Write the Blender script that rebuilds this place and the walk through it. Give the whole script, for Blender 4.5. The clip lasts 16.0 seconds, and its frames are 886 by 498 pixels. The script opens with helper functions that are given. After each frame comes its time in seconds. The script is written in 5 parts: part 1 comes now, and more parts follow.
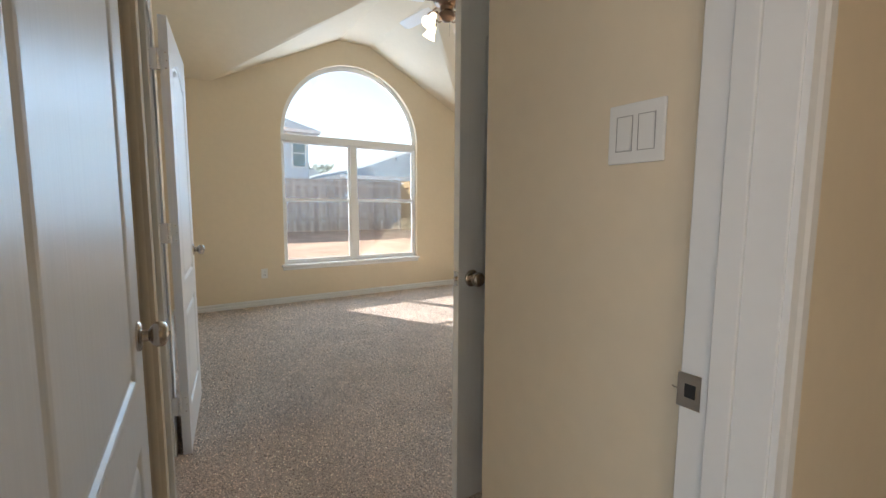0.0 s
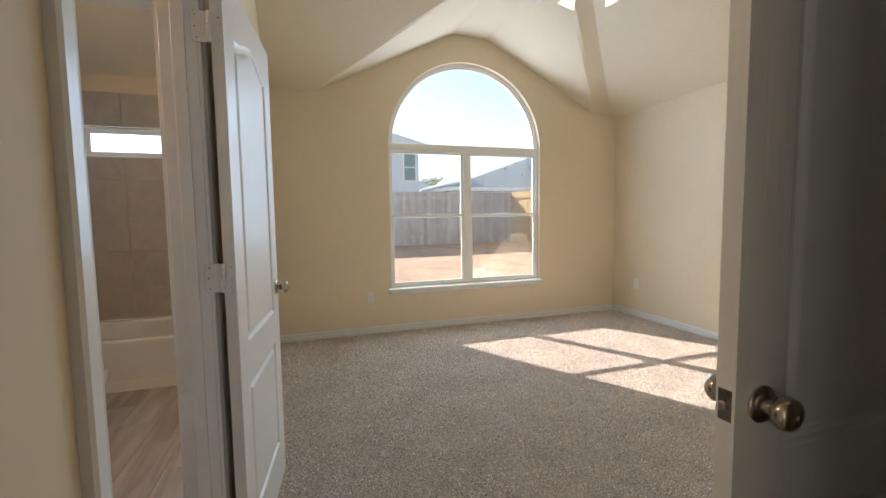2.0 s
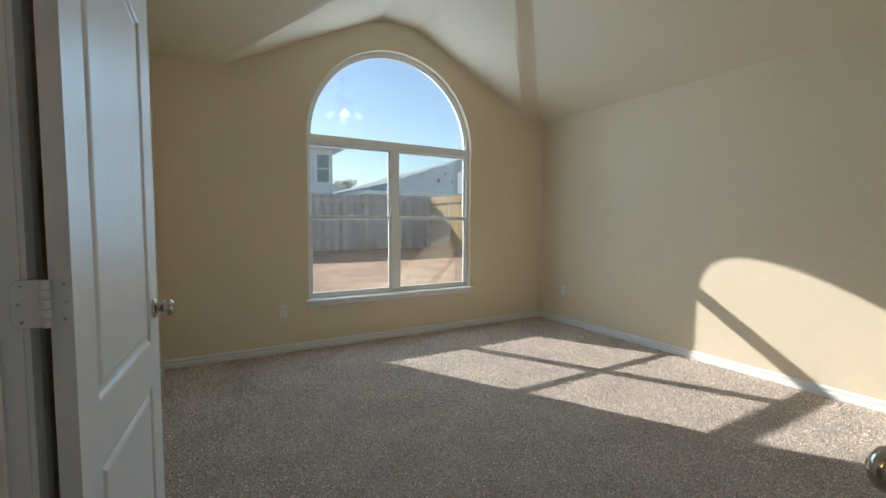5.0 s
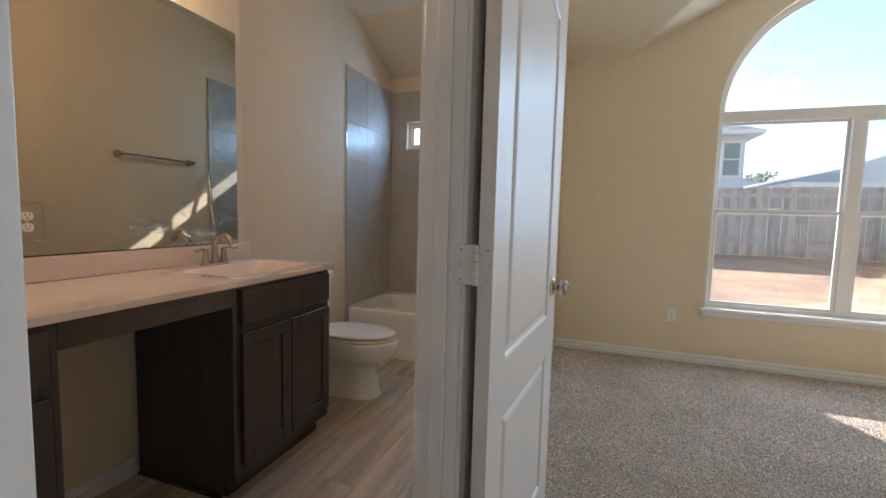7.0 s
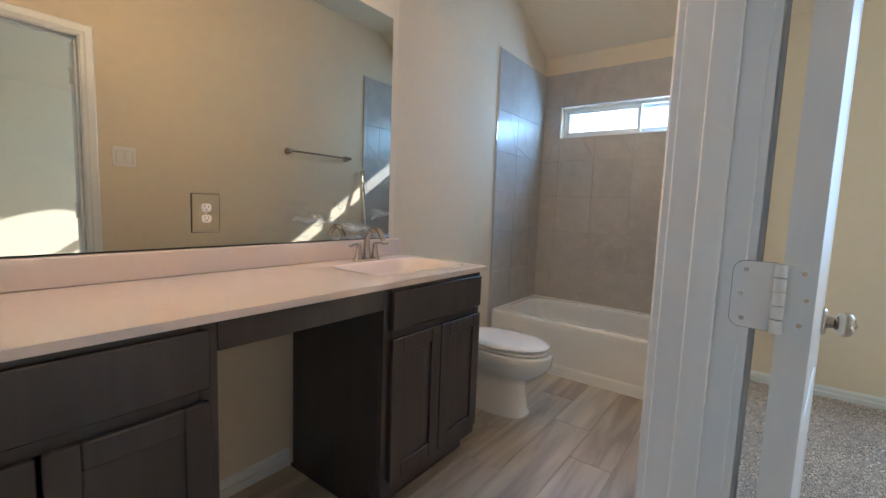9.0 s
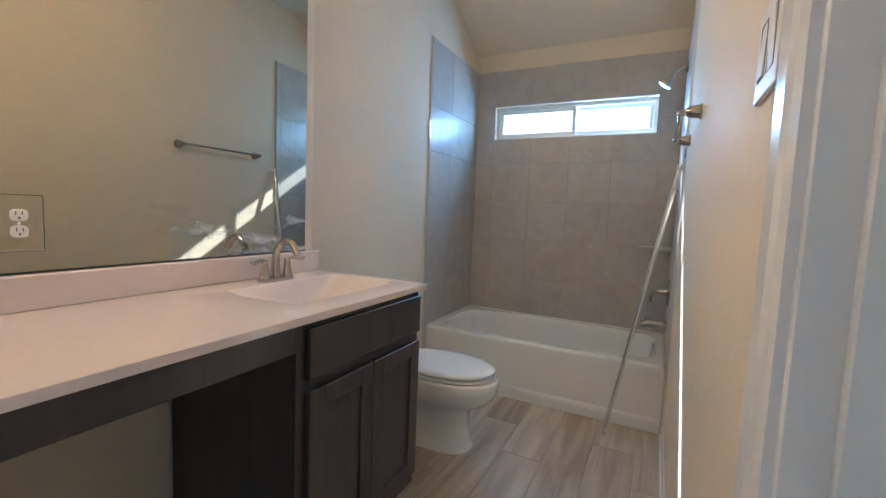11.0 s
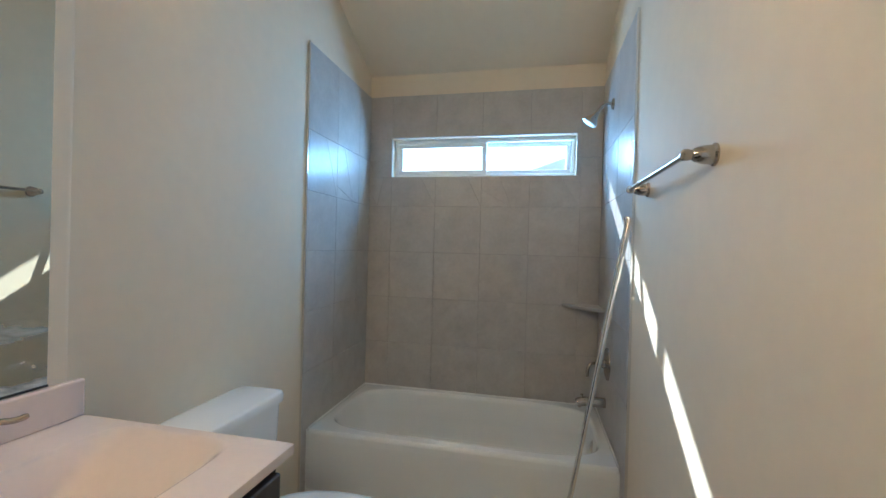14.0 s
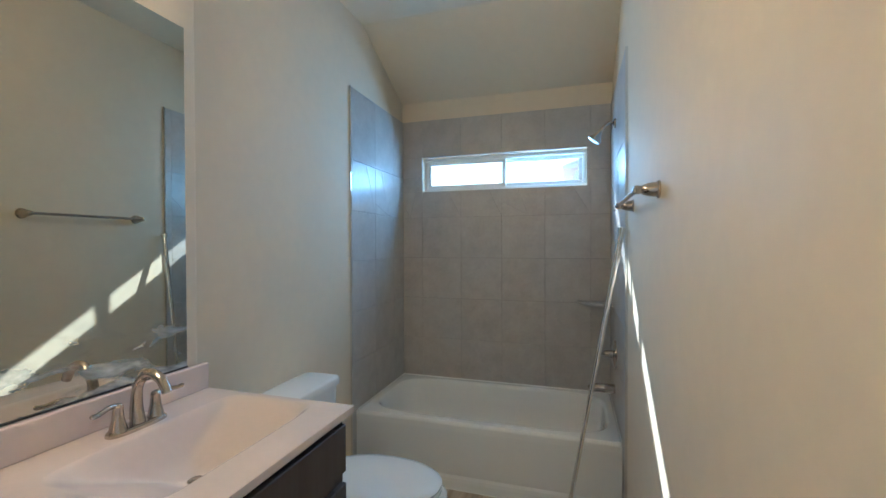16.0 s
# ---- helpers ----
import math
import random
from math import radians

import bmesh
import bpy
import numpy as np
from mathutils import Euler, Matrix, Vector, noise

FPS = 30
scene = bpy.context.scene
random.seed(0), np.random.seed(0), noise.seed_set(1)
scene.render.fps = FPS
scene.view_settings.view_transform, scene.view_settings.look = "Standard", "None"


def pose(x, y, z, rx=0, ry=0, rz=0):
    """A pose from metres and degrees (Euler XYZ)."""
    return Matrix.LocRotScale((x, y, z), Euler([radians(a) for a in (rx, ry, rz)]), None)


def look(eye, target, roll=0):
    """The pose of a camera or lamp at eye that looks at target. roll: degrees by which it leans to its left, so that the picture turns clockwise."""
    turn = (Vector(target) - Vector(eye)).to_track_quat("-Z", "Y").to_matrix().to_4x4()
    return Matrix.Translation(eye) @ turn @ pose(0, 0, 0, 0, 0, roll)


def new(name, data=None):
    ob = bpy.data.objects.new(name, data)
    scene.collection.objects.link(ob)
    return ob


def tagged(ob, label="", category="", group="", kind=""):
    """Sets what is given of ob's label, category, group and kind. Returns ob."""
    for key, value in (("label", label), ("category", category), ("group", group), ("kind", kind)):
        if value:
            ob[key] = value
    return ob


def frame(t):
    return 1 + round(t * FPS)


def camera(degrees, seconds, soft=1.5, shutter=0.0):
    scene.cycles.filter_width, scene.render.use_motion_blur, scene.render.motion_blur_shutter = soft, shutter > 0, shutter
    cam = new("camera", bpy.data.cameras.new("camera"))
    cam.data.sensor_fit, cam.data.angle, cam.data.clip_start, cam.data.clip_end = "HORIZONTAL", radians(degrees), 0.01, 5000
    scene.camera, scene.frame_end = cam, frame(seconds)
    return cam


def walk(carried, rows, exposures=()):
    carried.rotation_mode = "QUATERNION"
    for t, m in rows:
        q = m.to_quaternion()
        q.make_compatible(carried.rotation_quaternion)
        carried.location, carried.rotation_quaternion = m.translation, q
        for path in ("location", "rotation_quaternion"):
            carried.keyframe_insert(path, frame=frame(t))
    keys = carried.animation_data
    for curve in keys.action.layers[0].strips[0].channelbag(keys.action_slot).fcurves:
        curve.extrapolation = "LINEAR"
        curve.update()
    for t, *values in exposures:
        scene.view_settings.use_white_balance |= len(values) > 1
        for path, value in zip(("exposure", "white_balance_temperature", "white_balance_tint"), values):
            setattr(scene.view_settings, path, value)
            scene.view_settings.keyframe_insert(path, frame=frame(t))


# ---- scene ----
cam = camera(92.8, 16.0)
PATH = [
    (0, (0.015, 0.163, 1.206), (1.092, 1.835, 1.001), 0.3),
    (0.5, (0.076, 0.29, 1.216), (0.888, 2.108, 1.027), 0.7),
    (1, (0.144, 0.51, 1.226), (0.829, 2.385, 1.098), 0.3),
    (1.5, (0.214, 0.747, 1.244), (0.823, 2.648, 1.12), -0.3),
    (2, (0.246, 0.97, 1.257), (0.876, 2.861, 1.103), -0.8),
    (2.5, (0.232, 1.16, 1.252), (0.99, 3.004, 1.093), -0.6),
    (3, (0.207, 1.307, 1.235), (1.131, 3.075, 1.092), -0.6),
    (3.2, (0.206, 1.362, 1.228), (1.191, 3.098, 1.093), -0.4),
    (5.3, (0.266, 1.388, 1.231), (1.267, 3.115, 1.102), 0.4),
    (5.5, (0.273, 1.388, 1.231), (1.172, 3.169, 1.101), 0.6),
    (6, (0.275, 1.441, 1.222), (0.716, 3.387, 1.084), 1.0),
    (6.5, (0.289, 1.462, 1.196), (0.151, 3.451, 1.046), 1.3),
    (7, (0.24, 1.532, 1.185), (-0.417, 3.414, 1.02), 1.5),
    (7.5, (0.16, 1.622, 1.173), (-0.904, 3.306, 0.992), 1.5),
    (8, (0.096, 1.675, 1.174), (-1.146, 3.23, 0.974), 2.4),
    (10.3, (-0.16, 1.877, 1.192), (-1.176, 3.588, 0.989), 1.9),
    (10.5, (-0.182, 1.912, 1.199), (-1.161, 3.645, 0.999), 2.0),
    (11, (-0.235, 1.992, 1.187), (-1.134, 3.77, 1.015), 2.3),
    (11.5, (-0.247, 2.044, 1.203), (-1.102, 3.846, 1.048), 1.6),
    (12, (-0.296, 2.151, 1.224), (-1.055, 3.995, 1.063), 0.7),
    (12.5, (-0.407, 2.334, 1.22), (-1.127, 4.195, 1.08), 0.6),
    (13, (-0.501, 2.504, 1.225), (-1.084, 4.414, 1.126), -0.1),
    (13.5, (-0.542, 2.592, 1.272), (-1.034, 4.531, 1.258), 0.6),
    (14, (-0.533, 2.614, 1.335), (-0.956, 4.569, 1.327), 1.5),
    (14.5, (-0.533, 2.632, 1.384), (-0.915, 4.595, 1.371), 1.5),
    (15, (-0.526, 2.606, 1.41), (-0.903, 4.57, 1.405), 1.0),
    (15.5, (-0.483, 2.484, 1.404), (-0.941, 4.431, 1.421), 0.4),
    (16, (-0.379, 2.279, 1.401), (-0.971, 4.189, 1.378), -0.2),
]
EXPOSURE = [
    (0.0, 1.22, 6600, 13), (1.0, 1.32, 7250, 18), (2.0, 1.08, 7050, 15), (3.0, 0.70, 6500, 10), (5.3, 0.36, 6400, 7), (6.0, 0.52, 6400, 13),
    (6.5, 0.84, 6600, 16), (7.5, 1.30, 6450, 14), (8.2, 1.54, 6050, 11), (10.3, 1.66, 5450, 8), (11.5, 1.52, 5400, 6), (13.0, 1.44, 5150, 0), (15.0, 1.62, 5350, 3), (16.0, 1.40, 5150, 0),
]
walk(cam, [(t, look(eye, target, roll)) for t, eye, target, roll in PATH], EXPOSURE)

# sunlight falls along SUN_DIR; sky and sun agree
SUN_DIR = Vector((0.556, -1.0, -0.675)).normalized()
world = bpy.data.worlds.new("sky")
scene.world = world
world.use_nodes = True
wn = world.node_tree.nodes
sky = wn.new("ShaderNodeTexSky")
sky.sky_type, sky.sun_disc = "NISHITA", False
sky.sun_elevation, sky.sun_rotation = radians(30.5), radians(-29)
sky.altitude, sky.air_density, sky.dust_density, sky.ozone_density = 100, 1.0, 0.6, 1.2
wn["Background"].inputs["Strength"].default_value = 0.15
world.node_tree.links.new(sky.outputs["Color"], wn["Background"].inputs["Color"])
sun = new("sun", bpy.data.lights.new("sun", "SUN"))
sun.data.energy, sun.data.angle, sun.data.color = 5.0, radians(0.53), (1.0, 0.985, 0.96)
sun.rotation_mode = "QUATERNION"
sun.rotation_quaternion = SUN_DIR.to_track_quat("-Z", "Y")


def window_light(name, centre, size_x, size_z, watts, color=(0.86, 0.93, 1.0)):
    """The sky's light through an opening that faces +y."""
    ob = new(name, bpy.data.lights.new(name, "AREA"))
    ob.data.shape, ob.data.size, ob.data.size_y = "RECTANGLE", size_x, size_z
    ob.data.energy, ob.data.color = watts, color
    ob.matrix_world = look(centre, (centre[0], centre[1] - 1, centre[2] - 0.12))
    return ob


window_light("sky_light_bedroom", (2.060, 5.68, 1.85), 1.7, 1.8, 30, (0.45, 0.70, 1.0))
window_light("sky_light_bath", (-0.89, 5.46, 1.93), 1.12, 0.22, 9.0, (0.34, 0.62, 1.0))
bpy.data.objects["sky_light_bath"].matrix_world = look((-0.89, 5.46, 1.93), (-0.89, 4.46, 1.47))
# fill lamp added to brighten the hall; no source is known there
hall_fill = window_light("sky_light_hall", (-1.42, -0.5, 1.35), 1.1, 1.5, 4.6, (0.85, 0.92, 1.0))
hall_fill.matrix_world = look((-1.42, -0.5, 1.35), (0.0, -0.3, 1.25))

# ---- materials ----


def mat(name, base, rough=0.5, metal=0.0, scale=0.0, vary=0.0, bump=0.0, bump_scale=200.0, detail_scale=None, spec=0.5, rand=0.0, coat=0.0):
    """A node material: base colour varied at two scales, with a fine relief."""
    m = bpy.data.materials.new(name)
    m.use_nodes = True
    nt = m.node_tree
    n, l = nt.nodes, nt.links
    b = n["Principled BSDF"]
    b.inputs["Roughness"].default_value, b.inputs["Metallic"].default_value = rough, metal
    b.inputs["Specular IOR Level"].default_value = spec
    b.inputs["Coat Weight"].default_value = coat
    b.inputs["Base Color"].default_value = (*base, 1)
    co = n.new("ShaderNodeTexCoord")
    if vary or rand:
        big = n.new("ShaderNodeTexNoise")
        big.inputs["Scale"].default_value, big.inputs["Detail"].default_value = scale or 2.0, 4
        l.new(co.outputs["Object"], big.inputs["Vector"])
        fine = n.new("ShaderNodeTexNoise")
        fine.inputs["Scale"].default_value, fine.inputs["Detail"].default_value = detail_scale or (scale or 2.0) * 14, 3
        l.new(co.outputs["Object"], fine.inputs["Vector"])
        add = n.new("ShaderNodeMath")
        add.operation = "ADD"
        l.new(big.outputs["Fac"], add.inputs[0])
        l.new(fine.outputs["Fac"], add.inputs[1])
        last = add
        if rand:
            info = n.new("ShaderNodeObjectInfo")
            mul = n.new("ShaderNodeMath")
            mul.operation, mul.inputs[1].default_value = "MULTIPLY_ADD", rand
            l.new(info.outputs["Random"], mul.inputs[0])
            l.new(add.outputs[0], mul.inputs[2])
            last = mul
        rmp = n.new("ShaderNodeMapRange")
        rmp.inputs["From Min"].default_value, rmp.inputs["From Max"].default_value = 0.55, 1.45 + rand
        rmp.inputs["To Min"].default_value, rmp.inputs["To Max"].default_value = 1 - vary, 1 + vary
        l.new(last.outputs[0], rmp.inputs["Value"])
        mix = n.new("ShaderNodeMix")
        mix.data_type, mix.blend_type = "RGBA", "MULTIPLY"
        mix.inputs["Factor"].default_value = 1
        mix.inputs["A"].default_value = (*base, 1)
        l.new(rmp.outputs["Result"], mix.inputs["B"])
        l.new(mix.outputs["Result"], b.inputs["Base Color"])
        rr = n.new("ShaderNodeMapRange")
        rr.inputs["From Min"].default_value, rr.inputs["From Max"].default_value = 0.3, 0.7
        rr.inputs["To Min"].default_value, rr.inputs["To Max"].default_value = max(0.02, rough * 0.85), min(1, rough * 1.15)
        l.new(big.outputs["Fac"], rr.inputs["Value"])
        l.new(rr.outputs["Result"], b.inputs["Roughness"])
    if bump:
        bn = n.new("ShaderNodeTexNoise")
        bn.inputs["Scale"].default_value, bn.inputs["Detail"].default_value = bump_scale, 3
        l.new(co.outputs["Object"], bn.inputs["Vector"])
        bp = n.new("ShaderNodeBump")
        bp.inputs["Strength"].default_value, bp.inputs["Distance"].default_value = bump, 0.01
        l.new(bn.outputs["Fac"], bp.inputs["Height"])
        l.new(bp.outputs["Normal"], b.inputs["Normal"])
    return m


def wood_like(name, dark, light, stretch, rough, rand=0.5, bump=0.05, coat=0.0):
    """Long grain along the object's y, each piece shifted by its own random number."""
    m = bpy.data.materials.new(name)
    m.use_nodes = True
    n, l = m.node_tree.nodes, m.node_tree.links
    b = n["Principled BSDF"]
    b.inputs["Roughness"].default_value = rough
    b.inputs["Coat Weight"].default_value = coat
    co, info, mp = n.new("ShaderNodeTexCoord"), n.new("ShaderNodeObjectInfo"), n.new("ShaderNodeMapping")
    mp.inputs["Scale"].default_value = stretch
    sh = n.new("ShaderNodeMath")
    sh.operation, sh.inputs[1].default_value = "MULTIPLY", 37.0
    l.new(info.outputs["Random"], sh.inputs[0])
    l.new(co.outputs["Object"], mp.inputs["Vector"])
    l.new(sh.outputs[0], mp.inputs["Location"])
    g = n.new("ShaderNodeTexNoise")
    g.inputs["Scale"].default_value, g.inputs["Detail"].default_value, g.inputs["Distortion"].default_value = 1.0, 6, 0.6
    l.new(mp.outputs["Vector"], g.inputs["Vector"])
    ma = n.new("ShaderNodeMath")
    ma.operation, ma.inputs[1].default_value, ma.inputs[2].default_value = "MULTIPLY_ADD", rand, -rand / 2
    l.new(info.outputs["Random"], ma.inputs[0])
    ad = n.new("ShaderNodeMath")
    ad.operation = "ADD"
    l.new(g.outputs["Fac"], ad.inputs[0])
    l.new(ma.outputs[0], ad.inputs[1])
    cr = n.new("ShaderNodeValToRGB")
    cr.color_ramp.elements[0].position, cr.color_ramp.elements[1].position = 0.3, 0.72
    cr.color_ramp.elements[0].color, cr.color_ramp.elements[1].color = (*dark, 1), (*light, 1)
    l.new(ad.outputs[0], cr.inputs["Fac"])
    l.new(cr.outputs["Color"], b.inputs["Base Color"])
    bp = n.new("ShaderNodeBump")
    bp.inputs["Strength"].default_value, bp.inputs["Distance"].default_value = bump, 0.005
    l.new(g.outputs["Fac"], bp.inputs["Height"])
    l.new(bp.outputs["Normal"], b.inputs["Normal"])
    return m


def tile_material():
    """Glazed grey stone-look tile: soft cloudy mottling, each tile with its own shade."""
    m = bpy.data.materials.new("grey_stone_tile")
    m.use_nodes = True
    n, l = m.node_tree.nodes, m.node_tree.links
    b = n["Principled BSDF"]
    b.inputs["Roughness"].default_value = 0.32
    co, info = n.new("ShaderNodeTexCoord"), n.new("ShaderNodeObjectInfo")
    sh = n.new("ShaderNodeVectorMath")
    sh.operation = "ADD"
    l.new(co.outputs["Object"], sh.inputs[0])
    mul = n.new("ShaderNodeMath")
    mul.operation, mul.inputs[1].default_value = "MULTIPLY", 23.0
    l.new(info.outputs["Random"], mul.inputs[0])
    l.new(mul.outputs[0], sh.inputs[1])
    cloud, grain = n.new("ShaderNodeTexNoise"), n.new("ShaderNodeTexNoise")
    cloud.inputs["Scale"].default_value, cloud.inputs["Detail"].default_value, cloud.inputs["Distortion"].default_value = 9, 2, 0.4
    grain.inputs["Scale"].default_value, grain.inputs["Detail"].default_value = 55, 3
    for t in (cloud, grain):
        l.new(sh.outputs[0], t.inputs["Vector"])
    two = n.new("ShaderNodeMix")
    two.inputs["Factor"].default_value = 0.35
    l.new(cloud.outputs["Fac"], two.inputs["A"])
    l.new(grain.outputs["Fac"], two.inputs["B"])
    tone = n.new("ShaderNodeMath")
    tone.operation, tone.inputs[1].default_value = "MULTIPLY_ADD", 0.10
    l.new(info.outputs["Random"], tone.inputs[0])
    l.new(two.outputs["Result"], tone.inputs[2])
    cr = n.new("ShaderNodeValToRGB")
    e = cr.color_ramp.elements
    e[0].position, e[0].color = 0.30, (0.405, 0.372, 0.335, 1)
    e[1].position, e[1].color = 0.80, (0.535, 0.50, 0.455, 1)
    l.new(tone.outputs[0], cr.inputs["Fac"])
    l.new(cr.outputs["Color"], b.inputs["Base Color"])
    return m


def carpet_material():
    m = bpy.data.materials.new("carpet")
    m.use_nodes = True
    n, l = m.node_tree.nodes, m.node_tree.links
    b = n["Principled BSDF"]
    b.inputs["Roughness"].default_value, b.inputs["Specular IOR Level"].default_value = 1.0, 0.05
    b.inputs["Sheen Weight"].default_value = 0.25
    co = n.new("ShaderNodeTexCoord")
    tuft = n.new("ShaderNodeTexNoise")
    tuft.inputs["Scale"].default_value, tuft.inputs["Detail"].default_value, tuft.inputs["Roughness"].default_value = 150, 3, 0.8
    sweep = n.new("ShaderNodeTexNoise")
    sweep.inputs["Scale"].default_value, sweep.inputs["Detail"].default_value = 3.0, 5
    for t in (tuft, sweep):
        l.new(co.outputs["Object"], t.inputs["Vector"])
    cr = n.new("ShaderNodeValToRGB")
    e = cr.color_ramp.elements
    e[0].position, e[0].color = 0.38, (0.26, 0.21, 0.175, 1)
    e[1].position, e[1].color = 0.62, (0.85, 0.75, 0.66, 1)
    mid = e.new(0.5)
    mid.color = (0.57, 0.475, 0.405, 1)
    l.new(tuft.outputs["Fac"], cr.inputs["Fac"])
    rmp = n.new("ShaderNodeMapRange")
    rmp.inputs["From Min"].default_value, rmp.inputs["From Max"].default_value = 0.3, 0.7
    rmp.inputs["To Min"].default_value, rmp.inputs["To Max"].default_value = 0.82, 1.15
    l.new(sweep.outputs["Fac"], rmp.inputs["Value"])
    mix = n.new("ShaderNodeMix")
    mix.data_type, mix.blend_type = "RGBA", "MULTIPLY"
    mix.inputs["Factor"].default_value = 1
    l.new(cr.outputs["Color"], mix.inputs["A"])
    l.new(rmp.outputs["Result"], mix.inputs["B"])
    l.new(mix.outputs["Result"], b.inputs["Base Color"])
    bp = n.new("ShaderNodeBump")
    bp.inputs["Strength"].default_value, bp.inputs["Distance"].default_value = 1.0, 0.012
    l.new(tuft.outputs["Fac"], bp.inputs["Height"])
    l.new(bp.outputs["Normal"], b.inputs["Normal"])
    return m


def tuft_material():
    m = bpy.data.materials.new("carpet_tuft")
    m.use_nodes = True
    n, l = m.node_tree.nodes, m.node_tree.links
    b = n["Principled BSDF"]
    b.inputs["Roughness"].default_value, b.inputs["Specular IOR Level"].default_value = 0.95, 0.08
    g, cr = n.new("ShaderNodeNewGeometry"), n.new("ShaderNodeValToRGB")
    e = cr.color_ramp.elements
    e[0].position, e[0].color = 0.12, (0.16, 0.125, 0.10, 1)
    e[1].position, e[1].color = 0.90, (0.92, 0.80, 0.70, 1)
    mid = e.new(0.38)
    mid.color = (0.79, 0.66, 0.56, 1)
    l.new(g.outputs["Random Per Island"], cr.inputs["Fac"])
    co, sw, rm, mx = n.new("ShaderNodeTexCoord"), n.new("ShaderNodeTexNoise"), n.new("ShaderNodeMapRange"), n.new("ShaderNodeMix")
    sw.inputs["Scale"].default_value, sw.inputs["Detail"].default_value = 2.6, 5
    l.new(co.outputs["Object"], sw.inputs["Vector"])
    rm.inputs["From Min"].default_value, rm.inputs["From Max"].default_value = 0.3, 0.7
    rm.inputs["To Min"].default_value, rm.inputs["To Max"].default_value = 0.95, 1.22
    l.new(sw.outputs["Fac"], rm.inputs["Value"])
    # yarn flecks in clumps of a finger's width
    fl, fr, fm = n.new("ShaderNodeTexNoise"), n.new("ShaderNodeMapRange"), n.new("ShaderNodeMath")
    fl.inputs["Scale"].default_value, fl.inputs["Detail"].default_value, fl.inputs["Roughness"].default_value = 88, 3, 0.75
    l.new(co.outputs["Object"], fl.inputs["Vector"])
    fr.inputs["From Min"].default_value, fr.inputs["From Max"].default_value = 0.38, 0.60
    fr.inputs["To Min"].default_value, fr.inputs["To Max"].default_value = 0.50, 1.75
    l.new(fl.outputs["Fac"], fr.inputs["Value"])
    fm.operation = "MULTIPLY"
    l.new(rm.outputs["Result"], fm.inputs[0])
    l.new(fr.outputs["Result"], fm.inputs[1])
    mx.data_type, mx.blend_type = "RGBA", "MULTIPLY"
    mx.inputs["Factor"].default_value = 1
    l.new(cr.outputs["Color"], mx.inputs["A"])
    l.new(fm.outputs[0], mx.inputs["B"])
    l.new(mx.outputs["Result"], b.inputs["Base Color"])
    return m


def glass_material(name, tint=(1, 1, 1)):
    m = bpy.data.materials.new(name)
    m.use_nodes = True
    n, l = m.node_tree.nodes, m.node_tree.links
    n.remove(n["Principled BSDF"])
    tr, gl, mx, fr = n.new("ShaderNodeBsdfTransparent"), n.new("ShaderNodeBsdfGlossy"), n.new("ShaderNodeMixShader"), n.new("ShaderNodeFresnel")
    tr.inputs["Color"].default_value = (*tint, 1)
    gl.inputs["Roughness"].default_value = 0.0
    fr.inputs["IOR"].default_value = 1.7
    l.new(fr.outputs["Fac"], mx.inputs["Fac"])
    l.new(tr.outputs["BSDF"], mx.inputs[1])
    l.new(gl.outputs["BSDF"], mx.inputs[2])
    l.new(mx.outputs["Shader"], n["Material Output"].inputs["Surface"])
    return m


